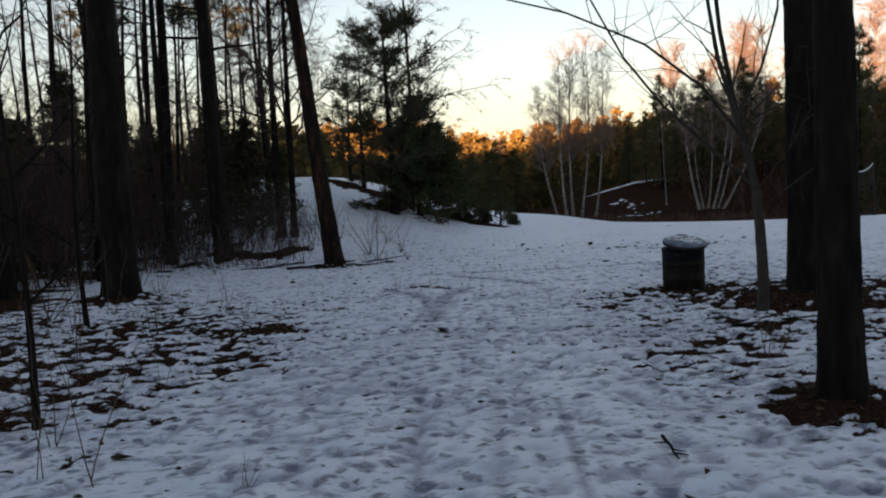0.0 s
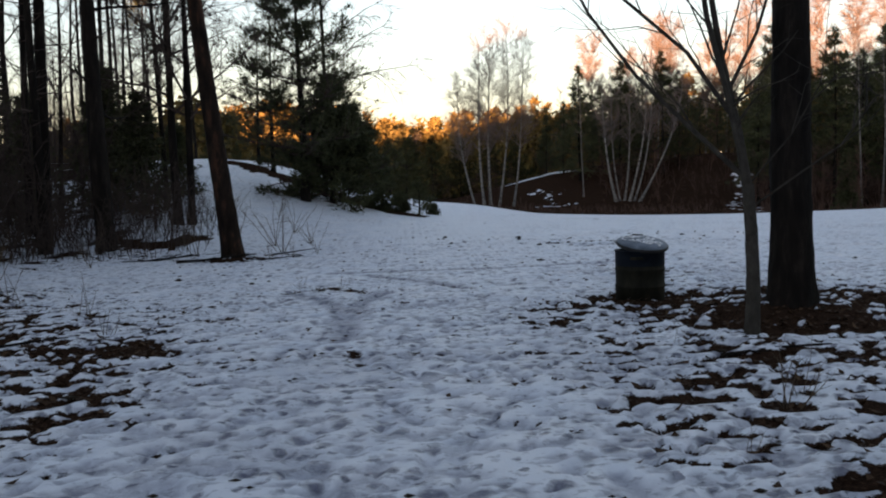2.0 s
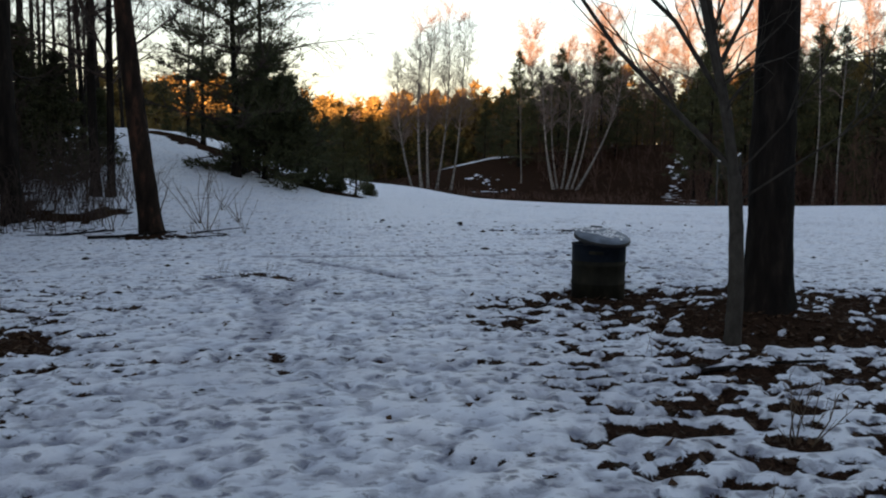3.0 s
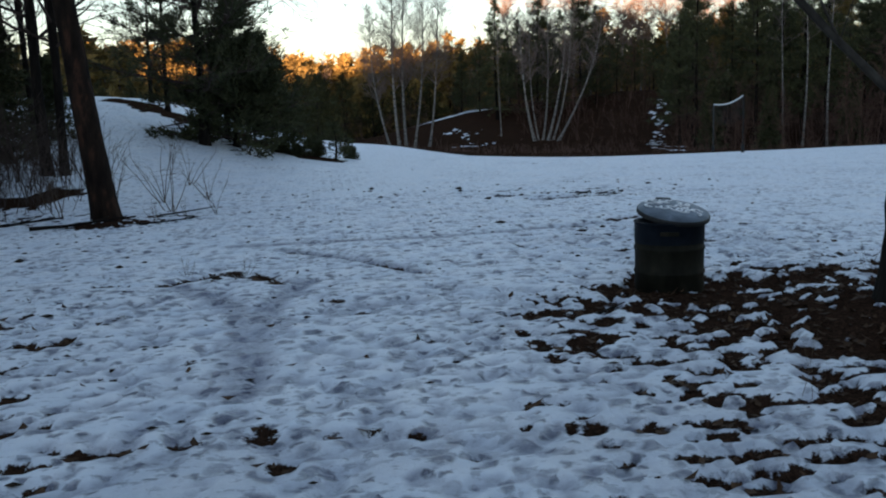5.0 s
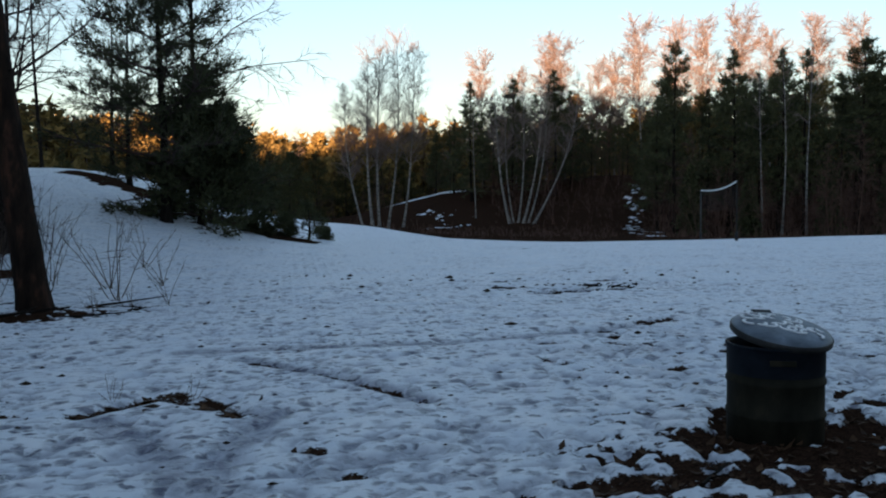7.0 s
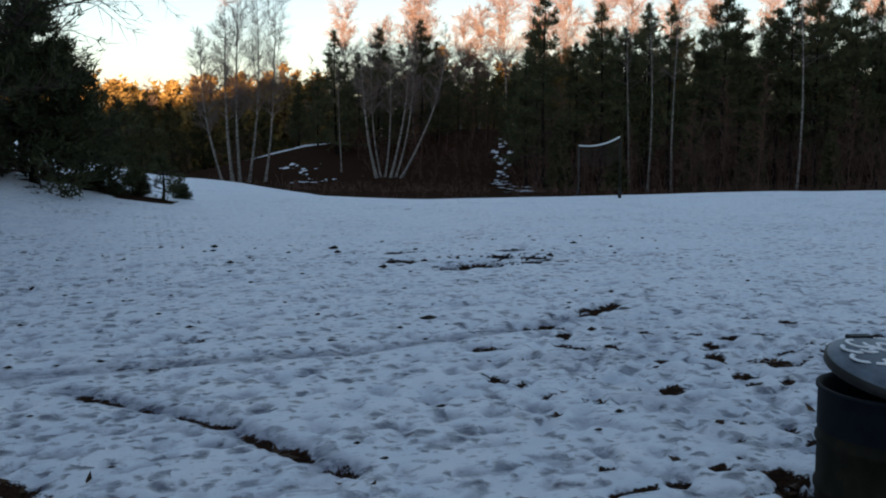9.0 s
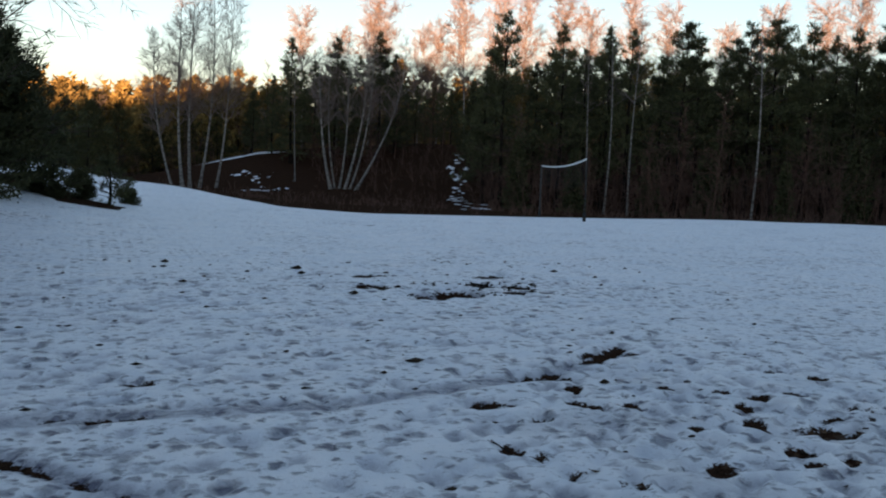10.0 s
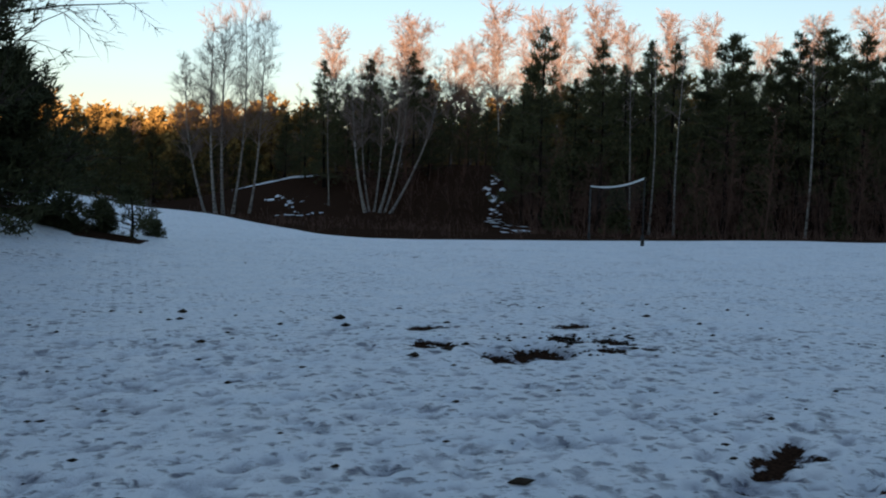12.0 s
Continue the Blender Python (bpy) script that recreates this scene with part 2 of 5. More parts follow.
def tube(points, radii, sides=14, rough=0.0, flare=0.0, seed=0):
    """One continuous round tube along points, with bark ridges of the given depth; capped at its top."""
    P = np.asarray(points, dtype=float)
    R = np.asarray(radii, dtype=float)
    T = np.gradient(P, axis=0)
    a, b = basis(np.tile(T.mean(axis=0), (len(P), 1)))
    ang = np.arange(sides) * 2 * np.pi / sides
    g = np.random.default_rng(seed)
    k1, k2 = g.uniform(0, 6.28, 3), g.uniform(0, 6.28, 3)
    z = np.linspace(0, 1, len(P))[:, None]
    height = np.linalg.norm(P[-1] - P[0])
    lump = sum(np.sin(ang[None] * k + k1[j] + z * height * (0.5 + j)) * 0.035 / (j + 1) for j, k in enumerate((2, 3, 5)))
    rid = g.normal(0, 1, (len(P), sides)) * rough
    fl = 1 + flare * np.exp(-z * height / 0.28) * (1 + 0.35 * np.sin(ang[None] * 5 + k2[0]))
    rr = R[:, None] * (1 + lump) * fl + rid
    V = P[:, None] + a[:, None] * (np.cos(ang)[None, :, None] * rr[..., None]) + b[:, None] * (np.sin(ang)[None, :, None] * rr[..., None])
    n = len(P)
    i = np.arange(sides)
    q = np.stack([i, (i + 1) % sides, (i + 1) % sides + sides, i + sides], axis=1)
    F = (q[None] + (np.arange(n - 1) * sides)[:, None, None]).reshape(-1, 4)
    return V.reshape(-1, 3), [F, np.array([np.arange(sides) + (n - 1) * sides])]


def tufts(C, D, count, length, width, spread, g):
    """Needle sprays: at each centre C with axis D, count slim triangles."""
    C, D = np.asarray(C, dtype=float), np.asarray(D, dtype=float)
    n = len(C)
    d = D[:, None] + g.normal(0, spread, (n, count, 3))
    d /= np.linalg.norm(d, axis=-1, keepdims=True)
    a, b = basis(d)
    th = g.uniform(0, 6.28, (n, count, 1))
    side = a * np.cos(th) + b * np.sin(th)
    L = length * g.uniform(0.6, 1.3, (n, count, 1))
    base = C[:, None] + g.normal(0, length * 0.3, (n, count, 3))
    V = np.stack([base - side * width, base + side * width, base + d * L], axis=2)
    return V.reshape(-1, 3), [np.arange(n * count * 3).reshape(-1, 3)]


def merge(*pairs):
    Vs, Fs, off = [], [], 0
    for V, F in pairs:
        Vs.append(V)
        Fs += [np.asarray(f) + off for f in F]
        off += len(V)
    return np.concatenate(Vs), Fs


def unit(v):
    return v / max(np.linalg.norm(v), 1e-9)


# ---------------------------------------------------------------- ground
def smooth(a, b, x):
    t = np.clip((x - a) / (b - a), 0, 1)
    return t * t * (3 - 2 * t)


def vnoise(x, y, seed):
    xi, yi = np.floor(x).astype(np.int64), np.floor(y).astype(np.int64)
    fx, fy = x - xi, y - yi
    fx, fy = fx * fx * (3 - 2 * fx), fy * fy * (3 - 2 * fy)

    def h(i, j):
        k = (i * 374761393 + j * 668265263 + seed * 1274126177) & 0xFFFFFFFF
        k = ((k ^ (k >> 13)) * 1274126177) & 0xFFFFFFFF
        return ((k ^ (k >> 16)) & 0xFFFF) / 65535.0
    return (h(xi, yi) * (1 - fx) + h(xi + 1, yi) * fx) * (1 - fy) + (h(xi, yi + 1) * (1 - fx) + h(xi + 1, yi + 1) * fx) * fy


def fbm(x, y, scale, octaves, seed):
    tot, amp, out = 0.0, 1.0, 0.0
    for o in range(octaves):
        out = out + amp * vnoise(x * scale, y * scale, seed + o)
        tot += amp
        amp *= 0.5
        scale *= 2.03
    return out / tot


def terrain(x, y):
    """Large shape of the land, and an added ridge behind that blocks the sun."""
    x, y = np.asarray(x, dtype=float), np.asarray(y, dtype=float)
    dx, dy = x - 1.0, y - 12.0
    r = np.hypot(dx, dy)
    az = np.degrees(np.arctan2(dx, dy))
    z = 2.6 * smooth(3, -8, x) * smooth(20, 42, y) * (1 - 0.75 * smooth(46, 75, y))
    z = z - 0.00125 * np.clip(y - 22, 0, 30) ** 2 * smooth(0, 13.5, x) * smooth(110, 60, r)
    swale = -1.9 * smooth(48, 64, r) * smooth(-9, 1, az)
    front = smooth(-12, 2, az) * smooth(115, 75, az)
    z = np.where(r > 48, z * (1 - smooth(48, 64, r) * front) + swale * front, z)
    rise = np.interp(az, [1.5, 2.2, 4.5, 7.1, 9.8, 11, 20, 60, 100], [0.0, 0.15, 1.25, 2.6, 3.9, 4.2, 5.6, 6.0, 2.0])
    z = z + rise * smooth(84, 112, r) * front * (1 - 0.6 * smooth(109, 124, r) * smooth(14, 11, az))
    # unseen ridge, its skyline notched to choose which treetops the sun reaches
    z = z + np.interp(x, [-60, -45, -36, -26, -18, -12, -9, -3, 3, 10, 20, 60], [16.6, 17.2, 22.5, 24, 24.5, 21.5, 17.0, 17.0, 21.5, 24.5, 24.5, 24]) * smooth(-25, -62, y) * smooth(260, 120, np.abs(x))
    z = z + 0.25 * (fbm(x, y, 0.12, 3, 11) - 0.5) * smooth(22, 40, r)
    return z


def edge_r(az):
    """How far the open snow field reaches, from (1, 12)."""
    return np.interp(az, [-60, -20, -3, 3, 8, 14, 30, 60, 100], [70, 60, 55, 52, 44, 39, 37, 38, 40])


STEP = 0.05
xs = np.concatenate([-np.geomspace(2600, 24, 26), np.arange(-23.2, -6.6, 0.55), np.arange(-6.4, 7.6, STEP), np.arange(7.8, 13, 0.5), np.arange(13.1, 20.4, 0.25), np.arange(20.6, 30, 0.5), np.arange(30.4, 44, 0.4), np.arange(44.5, 60, 1.2), np.arange(61, 95, 2.5), np.geomspace(97, 2600, 18)])
ys = np.concatenate([-np.geomspace(2600, 72, 14), np.arange(-70, -2.5, 4.0), np.arange(-1.9, 0.9, 0.3), np.arange(1.0, 21.5, STEP), np.arange(21.8, 50, 0.5), np.arange(50.5, 84, 1.5), np.arange(84.5, 118, 0.5), np.geomspace(120, 2600, 22)])
GX, GY = np.meshgrid(xs, ys)
GZ = terrain(GX, GY)
GR = np.hypot(GX - 1, GY - 12)
GA = np.degrees(np.arctan2(GX - 1, GY - 12))


def blob(cx, cy, rx, ry, soft=0.5):
    q = np.sqrt(((GX - cx) / rx) ** 2 + ((GY - cy) / ry) ** 2)
    return smooth(1 + soft, 1 - soft, q)


def strip(ax, ay, bx, by, wd):
    ux, uy = bx - ax, by - ay
    t = np.clip(((GX - ax) * ux + (GY - ay) * uy) / (ux * ux + uy * uy), 0, 1)
    return smooth(wd * 1.6, wd * 0.4, np.hypot(GX - ax - t * ux, GY - ay - t * uy))


# how likely bare ground shows, by place
chance = np.zeros_like(GX)
for cx, cy, rx, ry, v in ((3.7, 7.2, 1.9, 2.8, 0.37), (5.2, 10.3, 2.9, 1.9, 0.76), (4.4, 9.3, 1.0, 0.95, 0.9), (3.02, 4.45, 0.5, 0.5, 0.95),
                          (3.1, 10.9, 1.0, 0.8, 0.46), (-2.2, 8.9, 0.8, 1.0, 0.74), (-1.7, 6.9, 0.7, 0.9, 0.52), (-3.6, 8.0, 2.3, 4.5, 0.66),
                          (-5.5, 11.5, 2.6, 3.0, 0.56), (-2.65, 18.4, 0.7, 0.6, 0.9), (-9.5, 20, 4.5, 7.0, 0.5), (-5.2, 12.9, 0.8, 0.7, 0.95),
                          (-4.5, 19.6, 2.2, 1.3, 0.5), (-6.2, 22.5, 2.2, 3.6, 0.48), (6.8, 7.0, 2.2, 3.6, 0.44), (3.5, 11.3, 0.66, 0.62, 0.98), (4.7, 8.4, 1.6, 1.5, 0.46), (-1.9, 19.2, 1.3, 0.8, 0.5), (2.6, 9.6, 0.7, 0.8, 0.44)):
    chance = np.maximum(chance, blob(cx, cy, rx, ry) * v)
chance = np.maximum(chance, 0.62 * smooth(-8, -12, GX) * smooth(4, 9, GY) * smooth(70, 50, GY))
chance = np.maximum(chance, 0.8 * strip(-6, 39.0, 0.6, 33.6, 1.1) * (GX > -7))
n1 = fbm(GX * 0.85, GY * 1.2, 8.5, 4, 21)
n1 = np.where((GX > -6.6) & (GX < 7.8) & (GY > 0.9) & (GY < 21.7), n1, fbm(GX, GY, 1.1, 3, 22))
n2 = fbm(GX, GY, 0.7, 3, 31)
bare = smooth(-0.05, 0.05, chance - 0.5 - ((n1 - 0.5) * 1.8 + (n2 - 0.5) * 0.35)) * (chance > 0.02)
# own marks: the pit, worn arcs and the ends of the ruts
marks = np.zeros_like(GX)
for cx, cy, rx, ry in ((4.36, 19.7, 0.17, 0.3), (4.8, 19.8, 0.22, 0.38), (3.89, 20.3, 0.24, 0.22), (5.35, 20.3, 0.16, 0.26), (5.7, 20.05, 0.2, 0.2), (5.5, 19.6, 0.16, 0.16), (5.95, 19.6, 0.12, 0.12), (5.8, 21.1, 0.3, 0.2), (4.16, 21.3, 0.2, 0.14),
                       (3.12, 14.92, 0.13, 0.09), (3.65, 14.85, 0.07, 0.07), (3.86, 15.26, 0.06, 0.07), (4.4, 13.62, 0.1, 0.08), (3.82, 13.51, 0.13, 0.1), (4.87, 13.96, 0.14, 0.12), (2.79, 14.07, 0.07, 0.1), (2.94, 13.94, 0.09, 0.06), (5.94, 15.08, 0.1, 0.08), (0.97, 16.0, 0.13, 0.11), (3.78, 15.55, 0.2, 0.09), (4.75, 16.2, 0.28, 0.12), (3.0, 14.95, 0.14, 0.1), (5.05, 14.76, 0.1, 0.08),
                       (4.7, 15.6, 0.18, 0.05), (0.25, 8.45, 0.08, 0.09), (0.35, 8.05, 0.08, 0.08), (-0.55, 8.4, 0.12, 0.07), (1.78, 8.2, 0.1, 0.1), (2.4, 10.7, 0.25, 0.16), (2.55, 6.55, 0.3, 0.13), (3.4, 7.75, 0.36, 0.08), (3.1, 6.3, 0.2, 0.12)):
    marks = np.maximum(marks, blob(cx, cy, rx, ry, 0.35) * 0.95)
prints = np.random.default_rng(77)
for cx, cy, rx, ry in ((0.23, 8.52, 0.09, 0.09), (0.26, 8.32, 0.08, 0.08), (-0.11, 8.43, 0.1, 0.06), (-0.41, 8.44, 0.1, 0.05), (0.79, 8.4, 0.07, 0.05), (0.93, 8.3, 0.09, 0.05), (0.58, 8.36, 0.06, 0.05), (-0.3, 9.9, 0.07, 0.06), (-0.66, 13.05, 0.13, 0.07), (-1.44, 12.83, 0.2, 0.06), (0.67, 11.63, 0.08, 0.07), (0.86, 11.11, 0.08, 0.07), (2.08, 8.11, 0.09, 0.06), (1.68, 8.57, 0.14, 0.05), (4.0, 21.2, 0.12, 0.14)):
    marks = np.maximum(marks, blob(cx, cy, rx, ry, 0.6) * 0.75)
for k in range(46):
    marks = np.maximum(marks, blob(prints.normal(4.8, 0.9), prints.normal(14.2, 0.8), prints.uniform(0.04, 0.09), prints.uniform(0.04, 0.08), 0.35) * 0.95)
for seg in ((-0.9, 12.75, -0.35, 13.35, 0.09), (-0.35, 13.35, 0.22, 12.62, 0.13), (0.1, 14.7, 0.97, 13.7, 0.04), (0.97, 13.7, 1.5, 12.7, 0.06), (4.42, 16.0, 4.97, 16.43, 0.1), (3.55, 15.56, 3.9, 15.66, 0.07), (0.4, 15.2, 0.9, 15.16, 0.06)):
    marks = np.maximum(marks, strip(*seg) * 0.72)
bare = np.clip(np.maximum(bare, marks * (0.45 + 0.9 * smooth(0.3, 0.56, fbm(GX, GY, 7.0, 3, 41)))), 0, 1)
bare = np.maximum(bare, 0.95 * strip(4.42, 16.0, 4.97, 16.43, 0.07))
# leaf litter beyond the field, broken by snow on the mound and on the path up the bank
beyond = smooth(-1.0, 1.5, GR - edge_r(GA)) * smooth(-3, 4, GA)
patch = np.zeros_like(GX)
spots_rng = np.random.default_rng(53)
for k in range(46):
    t = (k + 0.5) / 46.0
    px, py = 26.6 + 14 * t ** 1.1, 69.5 + 38 * t
    big = k < 5
    patch = np.maximum(patch, blob(px + spots_rng.normal(0, 0.5), py, 1.0 if big else spots_rng.uniform(0.2, 0.5), spots_rng.uniform(0.4, 1.1)))
for k in range(26):
    patch = np.maximum(patch, blob(spots_rng.normal(17.2, 1.3), spots_rng.uniform(97, 110), spots_rng.uniform(0.15, 0.4), spots_rng.uniform(0.35, 0.7)))
patch = np.maximum(patch, blob(15.8, 97.0, 1.5, 0.6))
crest = smooth(105.9, 106.5, GR) * smooth(107.7, 107.1, GR) * smooth(12.0, 11, GA) * smooth(1.8, 3.0, GA) * smooth(0.1, 0.4, fbm(GX, GY, 0.5, 3, 52) + 0.25 * smooth(9, 11, GA))
far_snow = np.clip(patch * 1.7 * smooth(0.42, 0.66, fbm(GX, GY, 2.0, 2, 51)) + crest, 0, 1)
bare = np.where(beyond > 0, np.maximum(bare, beyond * (1 - far_snow)), bare)
soil_and_shade = np.clip(0.55 * smooth(0.5, 0.75, fbm(GX, GY, 0.9, 4, 61)) * smooth(3.2, 1.0, np.abs(GX - 1.0)) * smooth(13, 6, GY), 0, 1) * 0.6
soil_and_shade = np.maximum(soil_and_shade, 0.5 * blob(4.4, 14.0, 1.4, 1.4, 0.7) * smooth(0.45, 0.7, fbm(GX, GY, 2.0, 3, 62)))

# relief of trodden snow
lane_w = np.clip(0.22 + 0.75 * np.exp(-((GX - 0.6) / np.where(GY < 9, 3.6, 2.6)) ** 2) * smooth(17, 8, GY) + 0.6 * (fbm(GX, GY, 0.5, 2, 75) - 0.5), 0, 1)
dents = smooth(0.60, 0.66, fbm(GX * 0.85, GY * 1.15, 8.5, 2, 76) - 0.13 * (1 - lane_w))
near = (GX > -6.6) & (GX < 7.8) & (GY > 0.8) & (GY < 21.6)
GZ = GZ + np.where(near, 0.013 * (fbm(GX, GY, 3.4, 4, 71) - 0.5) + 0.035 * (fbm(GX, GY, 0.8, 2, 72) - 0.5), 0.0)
# shade of the dents goes into the colour, as their relief is shallow
soil_and_shade = np.maximum(soil_and_shade, np.where(near, dents * 0.6, 0))
GZ = GZ - np.where(near, 0.012 * dents, 0)
GZ = GZ - 0.04 * bare * near + 0.028 * near * (chance > 0.1) * (fbm(GX, GY, 5.0, 3, 73) - 0.5) * 2 * bare
X0, Y0 = int(np.searchsorted(xs, -6.4)), int(np.searchsorted(ys, 1.0))


sunk = np.zeros_like(GX)


def stamp(cx, cy, L, W, ang, depth, dirt_shade):
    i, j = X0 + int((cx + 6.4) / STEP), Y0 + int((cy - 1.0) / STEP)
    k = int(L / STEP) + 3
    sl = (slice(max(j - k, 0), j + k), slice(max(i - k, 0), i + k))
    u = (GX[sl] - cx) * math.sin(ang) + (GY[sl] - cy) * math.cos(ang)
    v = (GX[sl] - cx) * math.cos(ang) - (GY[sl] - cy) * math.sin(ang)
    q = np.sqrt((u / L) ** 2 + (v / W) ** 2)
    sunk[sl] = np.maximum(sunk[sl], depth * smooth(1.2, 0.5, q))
    # darkens the floor of the print, shade painted along with dirt
    soil_and_shade[sl] = np.maximum(soil_and_shade[sl], dirt_shade * smooth(1.1, 0.55, q))


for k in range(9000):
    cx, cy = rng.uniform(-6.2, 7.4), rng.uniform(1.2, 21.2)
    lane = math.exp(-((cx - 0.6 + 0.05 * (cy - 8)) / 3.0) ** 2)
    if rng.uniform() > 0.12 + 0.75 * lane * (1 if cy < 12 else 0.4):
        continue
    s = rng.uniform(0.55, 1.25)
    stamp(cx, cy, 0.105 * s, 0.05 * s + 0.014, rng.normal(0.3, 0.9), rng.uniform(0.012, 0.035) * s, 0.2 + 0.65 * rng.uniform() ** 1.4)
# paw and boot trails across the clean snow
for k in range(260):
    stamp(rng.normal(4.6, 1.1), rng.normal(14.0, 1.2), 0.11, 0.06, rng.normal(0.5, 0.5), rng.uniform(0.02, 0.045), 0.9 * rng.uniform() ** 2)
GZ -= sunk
# wheel ruts, sunk a little and with shade painted along them
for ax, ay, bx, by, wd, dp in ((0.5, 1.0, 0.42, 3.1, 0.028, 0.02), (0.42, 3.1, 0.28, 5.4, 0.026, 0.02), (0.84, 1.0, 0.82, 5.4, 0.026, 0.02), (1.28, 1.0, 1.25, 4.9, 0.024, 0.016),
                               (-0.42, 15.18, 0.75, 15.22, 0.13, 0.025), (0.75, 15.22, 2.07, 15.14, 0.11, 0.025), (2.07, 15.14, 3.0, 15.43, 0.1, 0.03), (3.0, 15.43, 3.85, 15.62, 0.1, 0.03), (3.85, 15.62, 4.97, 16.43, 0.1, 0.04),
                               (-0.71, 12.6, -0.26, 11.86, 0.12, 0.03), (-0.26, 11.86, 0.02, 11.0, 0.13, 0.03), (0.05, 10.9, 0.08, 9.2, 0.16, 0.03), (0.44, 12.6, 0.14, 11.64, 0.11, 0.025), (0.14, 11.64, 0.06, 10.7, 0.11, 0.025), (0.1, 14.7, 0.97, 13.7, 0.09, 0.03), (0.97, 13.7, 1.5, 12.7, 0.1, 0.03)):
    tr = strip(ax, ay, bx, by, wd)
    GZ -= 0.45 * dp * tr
    soil_and_shade = np.maximum(soil_and_shade, (0.7 if ay < 9 else 0.66 + 0.34 * smooth(0.42, 0.58, fbm(GX, GY, 7.0, 3, 63))) * tr)
# the pit is sunk
for cx, cy, rx, ry in ((4.38, 19.7, 0.2, 0.4), (4.82, 19.75, 0.24, 0.42)):
    GZ -= 0.09 * blob(cx, cy, rx, ry, 0.5)
    soil_and_shade = np.maximum(soil_and_shade, blob(cx, cy, rx * 1.2, ry * 0.8, 0.3))
# a little heap round each near trunk
for cx, cy, rr, hh in ((4.6, 9.9, 0.8, 0.12), (3.05, 4.6, 0.5, 0.08), (-5.2, 13.1, 0.8, 0.1), (-2.65, 18.45, 0.5, 0.06), (3.62, 8.3, 0.4, 0.05)):
    GZ += hh * blob(cx, cy, rr, rr, 0.8)


def ground_z(x, y):
    i, j = min(max(int(np.searchsorted(xs, x)), 1), len(xs) - 1), min(max(int(np.searchsorted(ys, y)), 1), len(ys) - 1)
    fx, fy = (x - xs[i - 1]) / (xs[i] - xs[i - 1]), (y - ys[j - 1]) / (ys[j] - ys[j - 1])
    return float((GZ[j - 1, i - 1] * (1 - fx) + GZ[j - 1, i] * fx) * (1 - fy) + (GZ[j, i - 1] * (1 - fx) + GZ[j, i] * fx) * fy)


def bare_at(x, y):
    return bare[min(int(np.searchsorted(ys, y)), len(ys) - 1), min(int(np.searchsorted(xs, x)), len(xs) - 1)]


nx, ny = len(xs), len(ys)
ii, jj = np.meshgrid(np.arange(nx - 1), np.arange(ny - 1))
a0 = (jj * nx + ii).ravel()
ground = part("ground", np.stack([GX.ravel(), GY.ravel(), GZ.ravel()], axis=1), [np.stack([a0, a0 + 1, a0 + nx + 1, a0 + nx], axis=1)], M_GROUND, None, "", True)
tagged(ground, "trodden snow with leaf litter showing through in patches", "ground", "", "structure")
for key, arr in (("bare", bare), ("soil_and_shade", soil_and_shade)):
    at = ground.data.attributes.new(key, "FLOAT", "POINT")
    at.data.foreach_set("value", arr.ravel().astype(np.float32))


# ---------------------------------------------------------------- trees
def twigs(segs, p, d, length, r, level, g, droop=0.0, kids=5, wander=0.18, up=0.0, sub=0.5, rmin=0.003, spread=0.75):
    """Recursive bare branch: rows are added to segs."""
    n = 4 if level > 0 else 2
    step = length / n
    pts = [p]
    for k in range(n):
        d = unit(d + g.normal(0, wander, 3) + np.array([0, 0, up - droop * (k + 1) / n]))
        q = pts[-1] + d * step
        r0, r1 = r * (1 - 0.8 * k / n), r * (1 - 0.8 * (k + 1) / n)
        segs.append((*pts[-1], *q, r0, r1))
        pts.append(q)
        if level > 0:
            for m in range(max(1, int(round(kids / n)))):
                f = g.uniform(0, 1)
                side = g.normal(0, 1, 3)
                side = unit(side - d * side.dot(d))
                twigs(segs, pts[-2] * (1 - f) + q * f, unit(d * 0.75 + side * spread), length * sub * g.uniform(0.6, 1.1) * (1 - 0.35 * k / n), max(r1 * 0.6, rmin), level - 1, g, droop, kids, wander, up, sub, rmin, spread)


def trunk_line(h, lean, bend, n, g):
    t = np.linspace(0, 1, n)
    ph = g.uniform(0, 6.28)
    return np.stack([lean[0] * t * h + bend * np.sin(t * 4 + ph) - bend * math.sin(ph), lean[1] * t * h + bend * np.cos(t * 3 + ph) - bend * math.cos(ph), t * h], axis=1)


